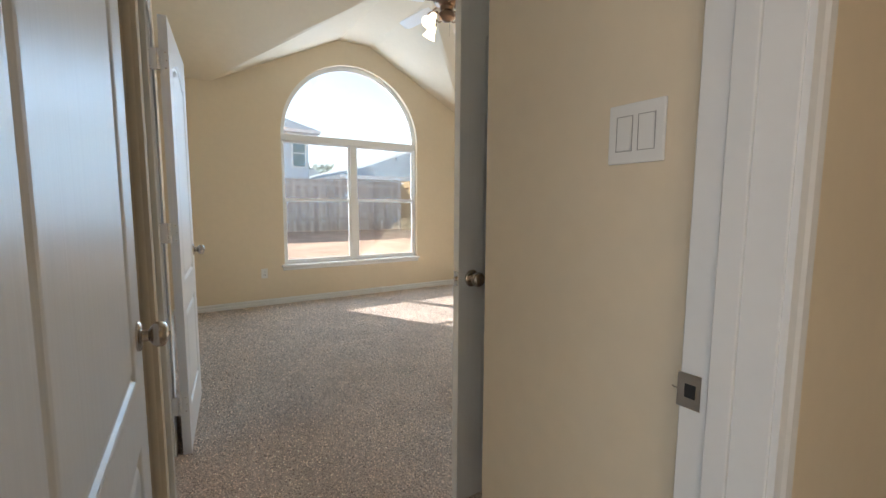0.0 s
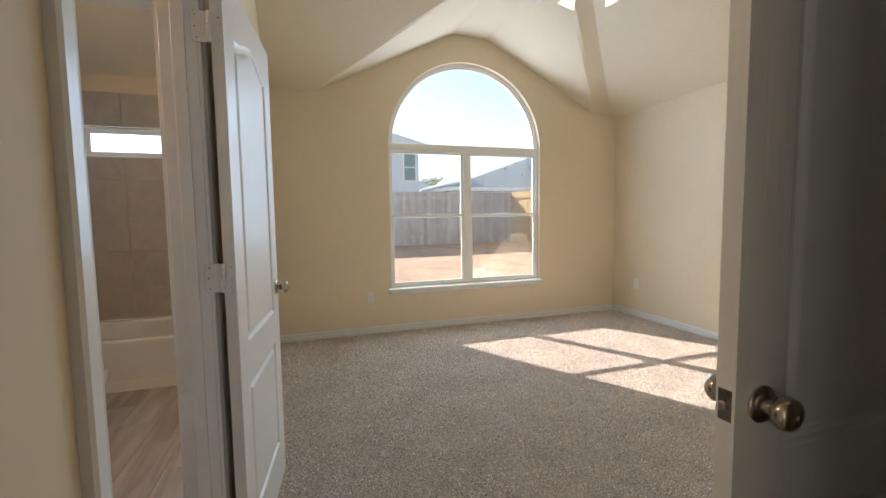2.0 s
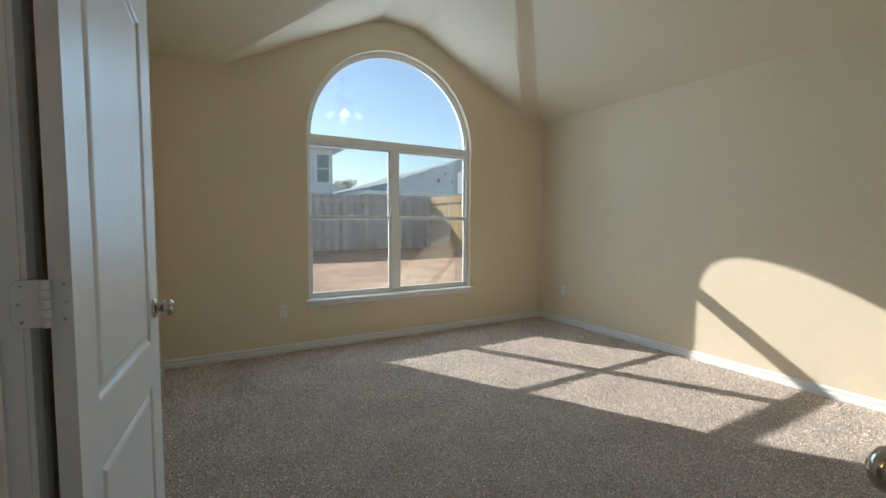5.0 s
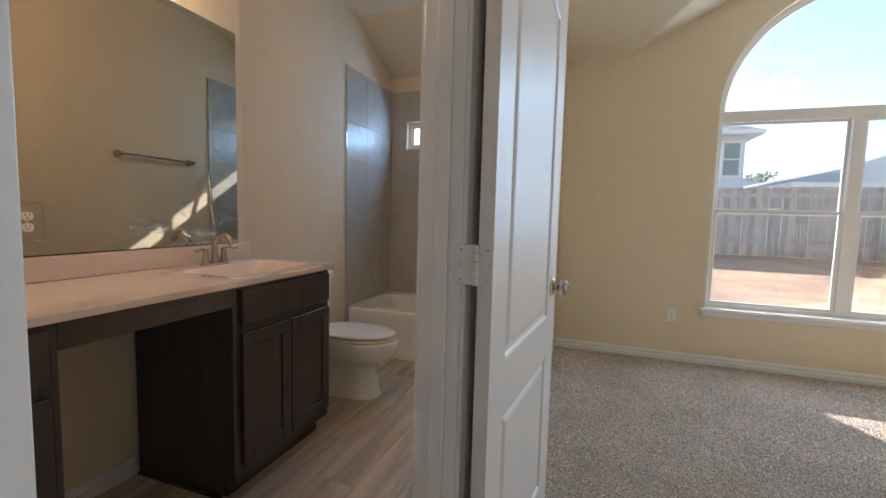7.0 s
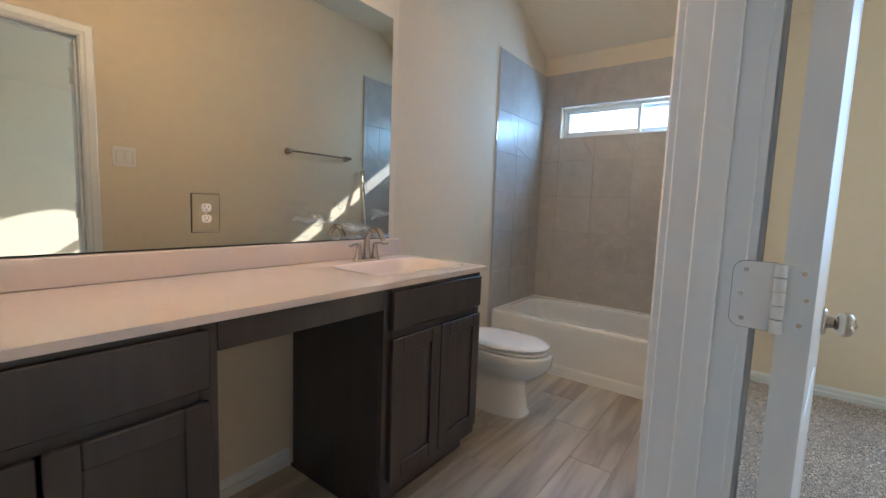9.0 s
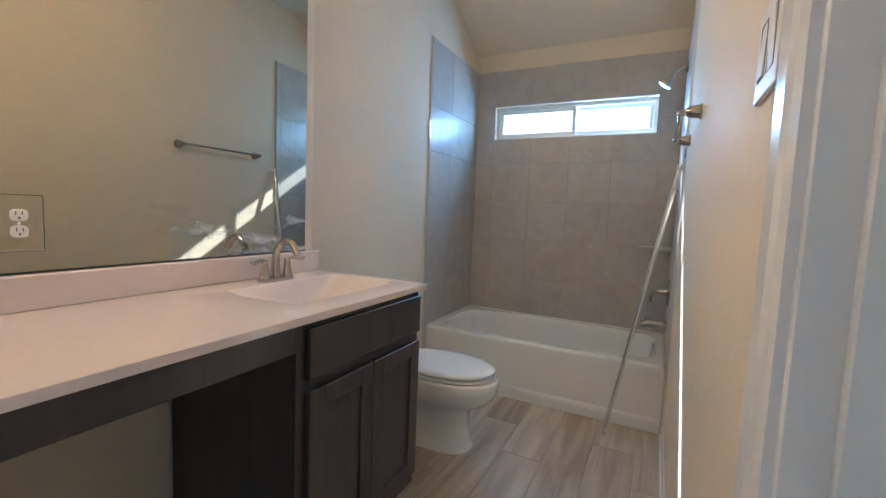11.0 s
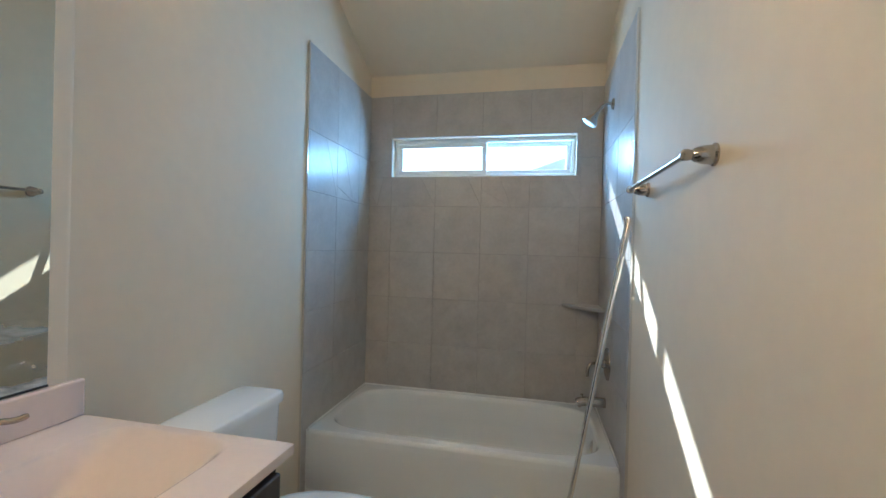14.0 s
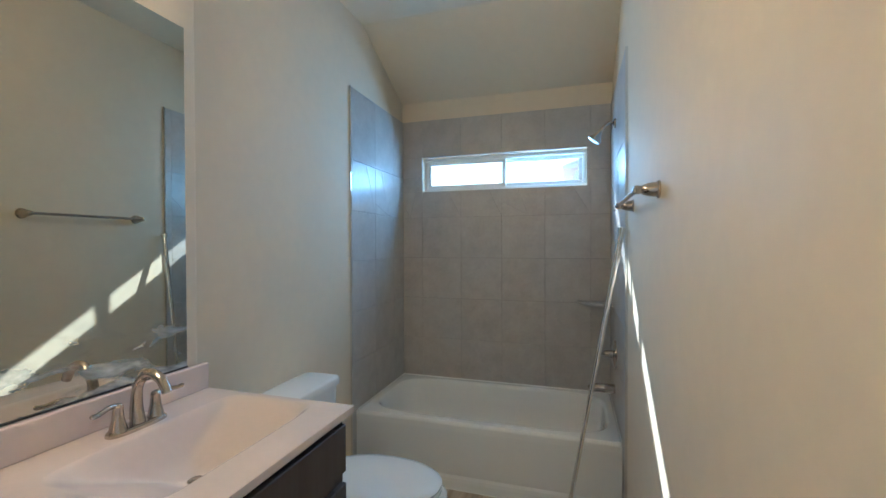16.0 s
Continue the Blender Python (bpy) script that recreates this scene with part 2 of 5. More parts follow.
def mirror_material():
    """Silvered glass with wiped, dusty smears towards its lower edge."""
    m = bpy.data.materials.new("mirror")
    m.use_nodes = True
    n, l = m.node_tree.nodes, m.node_tree.links
    b = n["Principled BSDF"]
    b.inputs["Base Color"].default_value, b.inputs["Metallic"].default_value, b.inputs["Roughness"].default_value = (0.58, 0.585, 0.53, 1), 1, 0.015
    df, mx = n.new("ShaderNodeBsdfDiffuse"), n.new("ShaderNodeMixShader")
    df.inputs["Color"].default_value = (0.82, 0.87, 0.90, 1)
    co, sm = n.new("ShaderNodeTexCoord"), n.new("ShaderNodeTexNoise")
    sm.inputs["Scale"].default_value, sm.inputs["Detail"].default_value, sm.inputs["Distortion"].default_value = 9.0, 9, 0.5
    wipe = n.new("ShaderNodeMapping")
    wipe.inputs["Scale"].default_value = (1.0, 0.8, 2.2)
    l.new(co.outputs["Object"], wipe.inputs["Vector"])
    l.new(wipe.outputs["Vector"], sm.inputs["Vector"])
    sep, rz, rs, mu = n.new("ShaderNodeSeparateXYZ"), n.new("ShaderNodeMapRange"), n.new("ShaderNodeMapRange"), n.new("ShaderNodeMath")
    l.new(co.outputs["Object"], sep.inputs[0])
    l.new(sep.outputs["Z"], rz.inputs["Value"])
    rz.inputs["From Min"].default_value, rz.inputs["From Max"].default_value = 1.22, 1.03
    l.new(sm.outputs["Fac"], rs.inputs["Value"])
    rs.inputs["From Min"].default_value, rs.inputs["From Max"].default_value = 0.49, 0.74
    mu.operation = "MULTIPLY"
    l.new(rz.outputs["Result"], mu.inputs[0])
    ry, my = n.new("ShaderNodeMapRange"), n.new("ShaderNodeMath")
    ry.inputs["From Min"].default_value, ry.inputs["From Max"].default_value = 2.6, 2.95
    l.new(sep.outputs["Y"], ry.inputs["Value"])
    my.operation = "MULTIPLY"
    l.new(rs.outputs["Result"], my.inputs[0])
    l.new(ry.outputs["Result"], my.inputs[1])
    l.new(my.outputs[0], mu.inputs[1])
    m2 = n.new("ShaderNodeMath")
    m2.operation, m2.inputs[1].default_value = "MULTIPLY", 0.9
    l.new(mu.outputs[0], m2.inputs[0])
    l.new(m2.outputs[0], mx.inputs["Fac"])
    l.new(b.outputs["BSDF"], mx.inputs[1])
    l.new(df.outputs["BSDF"], mx.inputs[2])
    l.new(mx.outputs["Shader"], n["Material Output"].inputs["Surface"])
    return m


def glow_material(name, color, strength, base=(0.9, 0.88, 0.82)):
    m = mat(name, base, 0.35)
    b = m.node_tree.nodes["Principled BSDF"]
    b.inputs["Emission Color"].default_value, b.inputs["Emission Strength"].default_value = (*color, 1), strength
    return m


WALL = mat("cream_wall_paint", (0.755, 0.646, 0.486), 0.72, scale=1.3, vary=0.03, bump=0.03, bump_scale=90, spec=0.16)
CEIL = mat("cream_ceiling_paint", (0.755, 0.660, 0.506), 0.8, scale=1.3, vary=0.03, bump=0.06, bump_scale=70, spec=0.2)
TRIM = mat("white_gloss_paint", (0.80, 0.80, 0.79), 0.24, scale=3, vary=0.02, bump=0.03, bump_scale=40)
DOOR = wood_like("white_door_paint", (0.775, 0.775, 0.765), (0.80, 0.80, 0.79), (70, 70, 1.8), 0.33, 0.0, 0.22)
VINYL = mat("white_vinyl", (0.82, 0.82, 0.80), 0.35, scale=4, vary=0.02)
CARPET = carpet_material()
TUFT = tuft_material()
NICKEL = mat("satin_nickel", (0.52, 0.465, 0.41), 0.2, 1.0, scale=30, vary=0.05)
CHROME = mat("chrome", (0.80, 0.80, 0.80), 0.08, 1.0, scale=30, vary=0.03)
PLATE_MIRROR = mat("mirrored_plate", (0.56, 0.565, 0.51), 0.03, 1.0, scale=30, vary=0.02)
BRONZE = mat("dark_bronze", (0.20, 0.13, 0.09), 0.32, 1.0, scale=20, vary=0.1)
GLASS = glass_material("window_glass", (0.97, 0.985, 0.98))
MIRROR = mirror_material()
PLASTIC = mat("white_plastic", (0.80, 0.79, 0.76), 0.35, scale=10, vary=0.02)
SLOT = mat("dark_slot", (0.02, 0.02, 0.02), 0.6, scale=10, vary=0.1)
ESPRESSO = wood_like("espresso_stained_wood", (0.050, 0.040, 0.039), (0.064, 0.052, 0.051), (22, 22, 1.6), 0.25, 0.1, 0.03)
MARBLE = mat("white_cultured_marble", (0.77, 0.655, 0.61), 0.06, scale=4, vary=0.03, coat=0.5)
PORCELAIN = mat("white_porcelain", (0.82, 0.82, 0.80), 0.1, scale=4, vary=0.015, coat=0.4)
ACRYLIC = mat("white_tub_enamel", (0.84, 0.84, 0.82), 0.07, scale=4, vary=0.01, coat=0.6)
TILE = tile_material()
GROUT = mat("grey_grout", (0.30, 0.285, 0.265), 0.85, scale=20, vary=0.1, bump=0.2, bump_scale=300)
PLANK = wood_like("wood_look_floor_tile", (0.33, 0.265, 0.20), (0.64, 0.555, 0.445), (16, 1.5, 16), 0.3, 0.22, 0.03)
FENCE = wood_like("weathered_fence_board", (0.26, 0.225, 0.21), (0.52, 0.46, 0.43), (25, 25, 2.0), 0.85, 0.35, 0.2)
# cedar for the fence run in sun; the lit yellow is in its colour
SUNLIT_CEDAR = wood_like("sunlit_cedar_board", (0.42, 0.27, 0.13), (0.66, 0.46, 0.24), (25, 25, 2.0), 0.8, 0.3, 0.2)
DIRT = mat("red_sandy_soil", (0.58, 0.365, 0.25), 0.95, scale=1.6, vary=0.55, bump=1.0, bump_scale=14, detail_scale=13)
SIDING = mat("pale_blue_siding", (0.60, 0.66, 0.72), 0.7, scale=1, vary=0.05)
SHINGLE = mat("grey_shingle_roof", (0.40, 0.415, 0.405), 0.9, scale=2, vary=0.15, bump=0.3, bump_scale=20)
FASCIA = mat("white_fascia", (0.78, 0.78, 0.76), 0.5, scale=2, vary=0.03)
FARGLASS = mat("house_window_glass", (0.10, 0.17, 0.20), 0.08, scale=2, vary=0.1)
BARK = mat("bark", (0.11, 0.08, 0.06), 0.95, scale=6, vary=0.3)
LEAF = mat("tree_leaf", (0.035, 0.058, 0.03), 0.7, scale=2, vary=0.4)
RUBBER = mat("grey_rubber", (0.10, 0.10, 0.10), 0.7, scale=20, vary=0.1)
SHADE = glow_material("lit_frosted_glass", (1.0, 0.84, 0.60), 1.0)
BULB = glow_material("lit_bulb", (1.0, 0.80, 0.52), 30.0)
WARMBULB = glow_material("warm_lit_bulb", (1.0, 0.74, 0.48), 38.0)

# ---- mesh helpers ----


def mesh(bm, name, material, smooth=False):
    bmesh.ops.recalc_face_normals(bm, faces=bm.faces[:])
    d = bpy.data.meshes.new(name)
    bm.to_mesh(d)
    bm.free()
    d.materials.append(material)
    if smooth:
        d.shade_smooth()
        d.set_sharp_from_angle(angle=radians(38))
    return d


def part(name, bm, material, parent=None, label="", smooth=False):
    ob = new(name, mesh(bm, name, material, smooth))
    if parent:
        ob.parent = parent
    if label:
        ob["label"] = label
    return ob


def empty(name, label="", category="", group="", kind="", at=(0, 0, 0)):
    ob = new(name)
    ob.location = at
    ob.empty_display_size = 0.05
    return tagged(ob, label, category, group, kind)


def box(x0, x1, y0, y1, z0, z1, bevel=0.0, bm=None, segs=1):
    bm2 = bmesh.new()
    v = [bm2.verts.new(p) for p in ((x0, y0, z0), (x1, y0, z0), (x1, y1, z0), (x0, y1, z0), (x0, y0, z1), (x1, y0, z1), (x1, y1, z1), (x0, y1, z1))]
    for f in ((0, 3, 2, 1), (4, 5, 6, 7), (0, 1, 5, 4), (1, 2, 6, 5), (2, 3, 7, 6), (3, 0, 4, 7)):
        bm2.faces.new([v[i] for i in f])
    if bevel:
        bmesh.ops.bevel(bm2, geom=bm2.edges[:], offset=bevel, segments=segs, affect="EDGES", profile=0.5)
    if bm is None:
        return bm2
    tmp = bpy.data.meshes.new("tmp")
    bm2.to_mesh(tmp)
    bm2.free()
    bm.from_mesh(tmp)
    bpy.data.meshes.remove(tmp)
    return bm


def boxes(*rows, bevel=0.0):
    bm = bmesh.new()
    for r in rows:
        box(*r, bevel=bevel, bm=bm)
    return bm


def loft(loops, cap0=True, cap1=True, closed=True, bm=None):
    """Skins a list of loops with equal numbers of points."""
    bm = bm or bmesh.new()
    vs = [[bm.verts.new(p) for p in lp] for lp in loops]
    n = len(vs[0])
    for a, b in zip(vs, vs[1:]):
        for i in range(n if closed else n - 1):
            j = (i + 1) % n
            bm.faces.new((a[i], a[j], b[j], b[i]))
    if cap0:
        bm.faces.new(vs[0][::-1])
    if cap1:
        bm.faces.new(vs[-1])
    return bm


def lathe(profile, m=None, n=24, bm=None):
    """Turns (radius, height) rows about z, then moves them by m."""
    m = m or Matrix()
    loops = [[m @ Vector((max(r, 1e-4) * math.cos(2 * math.pi * i / n), max(r, 1e-4) * math.sin(2 * math.pi * i / n), h)) for i in range(n)] for r, h in profile]
    return loft(loops, bm=bm)


def tube(points, radius, n=12, bm=None):
    """A round bar along points; radius may be one number or one for each point."""
    pts = [Vector(p) for p in points]
    rad = radius if isinstance(radius, (list, tuple)) else [radius] * len(pts)
    loops = []
    for i, p in enumerate(pts):
        d = (pts[min(i + 1, len(pts) - 1)] - pts[max(i - 1, 0)]).normalized()
        a = d.orthogonal().normalized() if i == 0 else (a - d * a.dot(d)).normalized()
        b = d.cross(a)
        loops.append([p + rad[i] * (math.cos(2 * math.pi * k / n) * a + math.sin(2 * math.pi * k / n) * b) for k in range(n)])
    return loft(loops, bm=bm)


def arc(points, n=8):
    """A smooth line through a few points (Catmull-Rom)."""
    p = [Vector(q) for q in points]
    p = [p[0] * 2 - p[1]] + p + [p[-1] * 2 - p[-2]]
    out = []
    for i in range(1, len(p) - 2):
        for k in range(n):
            t = k / n
            out.append(0.5 * ((2 * p[i]) + (p[i + 1] - p[i - 1]) * t + (2 * p[i - 1] - 5 * p[i] + 4 * p[i + 1] - p[i + 2]) * t * t + (3 * p[i] - p[i - 1] - 3 * p[i + 1] + p[i + 2]) * t ** 3))
    return out + [p[-2]]


def oval(cx, cy, z, rx, ry, power=2.0, n=48):
    out = []
    for i in range(n):
        a = 2 * math.pi * i / n
        c, s = math.cos(a), math.sin(a)
        out.append(Vector((cx + rx * math.copysign(abs(c) ** (2 / power), c), cy + ry * math.copysign(abs(s) ** (2 / power), s), z)))
    return out


def slit_wall(u0, u1, w0, w1, top, holes, put, bm=None, bottom=0.0):
    """An upright plate from u0 to u1, with thickness w0 to w1, top(u) high, with holes of rows (ua, ub, low, high(u)). put(u, w, z) gives the place."""
    bm = bm or bmesh.new()
    cuts = {round(u0, 5), round(u1, 5)}
    k = 0
    while u0 + k * 0.05 < u1:
        cuts.add(round(u0 + k * 0.05, 5))
        k += 1
    for a, b, _, _ in holes:
        for i in range(41):
            cuts.add(round((a + b) / 2 - (b - a) / 2 * math.cos(math.pi * i / 40), 5))
    cuts = sorted(c for c in cuts if u0 - 1e-6 <= c <= u1 + 1e-6)

    def quad(*p):
        try:
            bm.faces.new([bm.verts.new(put(*q)) for q in p])
        except ValueError:
            pass

    for a, b in zip(cuts, cuts[1:]):
        mid = (a + b) / 2
        here = [h for h in holes if h[0] < mid < h[1]]
        spans = []
        if here:
            _, _, low, high = here[0]
            if low > bottom + 1e-4:
                spans.append((bottom, bottom, low, low))
            spans.append((high(a), high(b), top(a), top(b)))
        else:
            spans.append((bottom, bottom, top(a), top(b)))
        for la, lb, ha, hb in spans:
            for w in (w0, w1):
                quad((a, w, la), (b, w, lb), (b, w, hb), (a, w, ha))
            quad((a, w0, ha), (b, w0, hb), (b, w1, hb), (a, w1, ha))
            quad((a, w0, la), (b, w0, lb), (b, w1, lb), (a, w1, la))
    for a, b, low, high in holes:
        for u in (a, b):
            if u0 < u < u1:
                quad((u, w0, low), (u, w0, high(u)), (u, w1, high(u)), (u, w1, low))
    for u in (u0, u1):
        quad((u, w0, bottom), (u, w1, bottom), (u, w1, top(u)), (u, w0, top(u)))
    bmesh.ops.remove_doubles(bm, verts=bm.verts[:], dist=1e-4)
    return bm


def along_x(u, w, z):
    return Vector((u, w, z))


def along_y(u, w, z):
    return Vector((w, u, z))


def structure(name, bm, material, label="", smooth=False):
    return tagged(part(name, bm, material, None, label, smooth), kind="structure")


# ---- the rooms ----
WEST, EAST, SOUTH, NORTH, PLATE, PITCH = -0.03, 4.075, 1.55, 5.45, 2.48, 0.46
BW, BE, BS, BN = -1.655, -0.130, 1.52, 5.336
FOOT_W, FOOT_E, JOG = 0.36, 3.78, 1.425
MW = -1.607      # face of the thicker wall behind the vanity


def dormer(x):
    return PLATE + 0.5 * min(x - FOOT_W, FOOT_E - x, 1.50)


def vault(x, y):
    north = PLATE + 0.04 + PITCH * (NORTH - y)
    z = max(north, dormer(x))
    return min(z, PLATE + PITCH * (EAST - x), max(PLATE, PLATE + PITCH * (y - SOUTH)), PLATE + PITCH * 1.85)


def bath_top(y):
    return min(2.79, 2.487 + 0.47 * (BN - y))


def height_sheet(nx, ny, x0, y0, step, height, thick):
    """A ceiling as a sheet over a grid, creased along the truest diagonals."""
    bm = bmesh.new()
    for up in (0.0, thick):
        v = [[bm.verts.new((x0 + i * step, y0 + j * step, height(x0 + i * step, y0 + j * step) + up)) for j in range(ny + 1)] for i in range(nx + 1)]
        for i in range(nx):
            for j in range(ny):
                a, b, c, d = v[i][j], v[i + 1][j], v[i + 1][j + 1], v[i][j + 1]
                zc = height(x0 + (i + 0.5) * step, y0 + (j + 0.5) * step) + up
                if abs((a.co.z + c.co.z) / 2 - zc) <= abs((b.co.z + d.co.z) / 2 - zc):
                    bm.faces.new((a, b, c)), bm.faces.new((a, c, d))
                else:
                    bm.faces.new((a, b, d)), bm.faces.new((b, c, d))
    return bm


structure("ceiling_bedroom", height_sheet(83, 81, WEST, JOG, 0.05, vault, 0.12), CEIL)
structure("ceiling_entry", box(-1.4, 4.3, -1.4, JOG, PLATE, PLATE + 0.12), CEIL)
structure("ceiling_bath", loft([[(x, y, bath_top(y)) for y in (BS - 0.1, BN - 0.645, BN + 0.05)] + [(x, y, bath_top(y) + 0.1) for y in (BN + 0.05, BN - 0.645, BS - 0.1)] for x in (BW - 0.05, BE + 0.02)]), CEIL)

ARCH_X, ARCH_R, SPRING, SILL = 2.060, 0.915, 2.038, 0.48


def arch(r, cx=ARCH_X, spring=SPRING):
    return lambda u: spring + math.sqrt(max(0.0, r * r - (u - cx) ** 2))


structure("wall_north", slit_wall(WEST, EAST + 0.12, NORTH, NORTH + 0.15, lambda u: max(PLATE + 0.04, dormer(min(u, EAST))) + 0.05, [(ARCH_X - ARCH_R, ARCH_X + ARCH_R, SILL, arch(ARCH_R))], along_x), WALL)
structure("wall_east", box(EAST, EAST + 0.12, SOUTH - 0.1, NORTH, 0, PLATE + 0.08), WALL)
structure("wall_south", box(1.735, EAST, SOUTH - 0.1, SOUTH, 0, PLATE + 0.08), WALL)
DOOR_H = 2.04
structure("wall_bath_bedroom", slit_wall(JOG - 0.002, NORTH + 0.15, BE, WEST, lambda u: max(2.90, vault(WEST, max(u, JOG)) + 0.06), [(1.645, 2.448, 0, lambda u: DOOR_H)], along_y), WALL)
# rounded drywall corner where the passage widens
structure("wall_corner_bead", loft([oval(WEST - 0.019, JOG + 0.017, z, 0.021, 0.021, n=20) for z in (0, PLATE)]), WALL, smooth=True)
structure("wall_bath_south", slit_wall(BW - 0.1, BE, JOG, BS, lambda u: 2.90, [(-0.93, -0.235, 0, lambda u: DOOR_H)], along_x), WALL)
structure("wall_bath_west", box(BW - 0.1, BW, BS, BN + 0.15, 0, 2.90), WALL)
structure("wall_vanity", box(BW + 0.001, MW, BS, 3.412, 0, 2.85, 0.018, segs=4), WALL, smooth=True)
structure("wall_bath_north", slit_wall(BW, BE, BN, BN + 0.15, lambda u: 2.67, [(-1.488, -0.293, 1.80, lambda u: 2.060)], along_x), WALL)
structure("wall_passage_west", box(-0.32, -0.215, 0.528, JOG, 0, PLATE + 0.05), WALL)
structure("wall_closet_behind", boxes((-1.2, -0.32, 0.528, 0.628, 0, PLATE), (-1.3, -1.2, 0.528, JOG, 0, PLATE)), WALL)
structure("wall_entry", slit_wall(-1.4, 1.735, 0.396, 0.528, lambda u: PLATE + 0.05, [(-0.155, 0.755, 0, lambda u: DOOR_H + 0.02)], along_x), WALL)
structure("wall_switch", box(0.778, 0.89, 0.528, 1.128, 0, PLATE + 0.05, 0.012, segs=3), WALL)
structure("wall_closet", slit_wall(0.528, SOUTH, 1.62, 1.735, lambda u: PLATE + 0.05, [(0.71, 1.43, 0, lambda u: DOOR_H)], along_y), WALL)
structure("wall_closet_back", boxes((1.735, 2.6, 0.428, 0.528, 0, PLATE), (2.6, 2.7, 0.428, SOUTH - 0.1, 0, PLATE)), WALL)
# the opening is added, out of view, to let the hall's fill lamp in
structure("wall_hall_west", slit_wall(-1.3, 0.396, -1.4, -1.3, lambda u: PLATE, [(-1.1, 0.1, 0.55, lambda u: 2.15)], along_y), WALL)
structure("wall_hall", boxes((-1.4, 1.735, -1.4, -1.3, 0, PLATE), (1.635, 1.735, -1.3, 0.396, 0, PLATE)), WALL)
structure("floor_carpet", boxes((-1.4, EAST + 0.1, -1.4, JOG, -0.1, 0.012), (BE + 0.05, EAST + 0.1, JOG, NORTH + 0.1, -0.1, 0.012)), CARPET, "speckled brown-grey cut-pile carpet")
structure("floor_bath", box(BW - 0.05, BE + 0.05, JOG, BN + 0.05, -0.1, 0.003), GROUT, "grey grout bed under wood-look tiles")


def skirting(name, p, q, side):
    """A two-step baseboard from p to q; side: the way the room lies."""
    p, q, s = Vector((*p, 0)), Vector((*q, 0)), Vector((*side, 0))
    prof = [(0, 0), (0.015, 0), (0.016, 0.044), (0.008, 0.048), (0.010, 0.072), (0.006, 0.080), (0.004, 0.086), (0, 0.086)]
    structure(name, loft([[e + s * d + Vector((0, 0, z)) for d, z in prof] for e in (p, q)]), TRIM, "white moulded baseboard")


skirting("baseboard_north", (WEST + 0.016, NORTH), (EAST - 0.016, NORTH), (0, -1))
skirting("baseboard_east", (EAST, SOUTH), (EAST, NORTH), (-1, 0))
skirting("baseboard_west", (WEST, 2.525), (WEST, NORTH), (1, 0))
skirting("baseboard_south", (1.75, SOUTH), (EAST, SOUTH), (0, 1))
skirting("baseboard_corner", (WEST, 1.445), (WEST, 1.588), (1, 0))
skirting("baseboard_switch", (0.778, 0.533), (0.778, 1.116), (-1, 0))
skirting("baseboard_bath_east", (BE, 2.525), (BE, 4.48), (-1, 0))
skirting("baseboard_bath_west", (BW, 3.42), (BW, 4.51), (1, 0))
skirting("baseboard_vanity", (MW, 2.215), (MW, 2.765), (1, 0))


def door_frame(name, put, u0, u1, w0, w1, h, stop_w, casing=0.057, sides=(True, True), skip=()):
    """Jambs, stop and mitred casings round an opening u0 to u1 in a wall w0 to w1 thick."""
    th = 0.018
    top = empty(name, kind="structure")

    def b(ua, ub, wa, wb, za, zb, nm="jamb"):
        a, c = put(ua, wa, za), put(ub, wb, zb)
        part(nm, box(min(a.x, c.x), max(a.x, c.x), min(a.y, c.y), max(a.y, c.y), za, zb, 0.002), TRIM, top)

    b(u0, u0 + th, w0, w1, 0, h), b(u1 - th, u1, w0, w1, 0, h), b(u0 + th, u1 - th, w0, w1, h - th, h, "head")
    b(u0 + th, u0 + th + 0.011, stop_w, stop_w + 0.035, 0, h - th, "stop"), b(u1 - th - 0.011, u1 - th, stop_w, stop_w + 0.035, 0, h - th, "stop")
    b(u0 + th, u1 - th, stop_w, stop_w + 0.035, h - th - 0.011, h - th, "stop")
    for k, (w, d) in enumerate(((w0, -1), (w1, 1))):
        if not sides[k]:
            continue
        prof = ((0.006, 0.0), (0.006, 0.009), (0.022, 0.012), (0.030, 0.016), (casing - 0.006, 0.017), (casing, 0.013), (casing, 0.0))
        lines = [[(u0 + th - o, 0, e) for o, e in prof], [(u0 + th - o, h - th + o, e) for o, e in prof], [(u1 - th + o, h - th + o, e) for o, e in prof], [(u1 - th + o, 0, e) for o, e in prof]]
        for s, nm in ((0, "casing"), (1, "casing_head"), (2, "casing")):
            if (k, s) in skip:
                continue
            part(nm, loft([[put(u, w + d * e, z) for u, z, e in lines[i]] for i in (s, s + 1)]), TRIM, top)
    return top


door_frame("door_frame_bath", along_y, 1.645, 2.448, BE, WEST, DOOR_H, BE + 0.035, casing=0.066)
door_frame("door_frame_entry", along_x, -0.153, 0.753, 0.396, 0.528, DOOR_H + 0.01, 0.445, skip=((1, 2), (1, 0)))
door_frame("door_frame_closet", along_y, 0.71, 1.43, 1.62, 1.735, DOOR_H, 1.68)
door_frame("door_frame_linen", along_x, -0.93, -0.235, JOG, BS, DOOR_H, JOG + 0.013, casing=0.05)


def window_frame(top, x0, x1, z0, z1, y0, y1, w, name="sash_frame"):
    """A rectangular frame of four bevelled rails."""
    part(name, boxes((x0, x1, y0, y1, z0, z0 + w), (x0, x1, y0, y1, z1 - w, z1), (x0, x0 + w, y0, y1, z0 + w, z1 - w), (x1 - w, x1, y0, y1, z0 + w, z1 - w), bevel=0.004), VINYL, top)


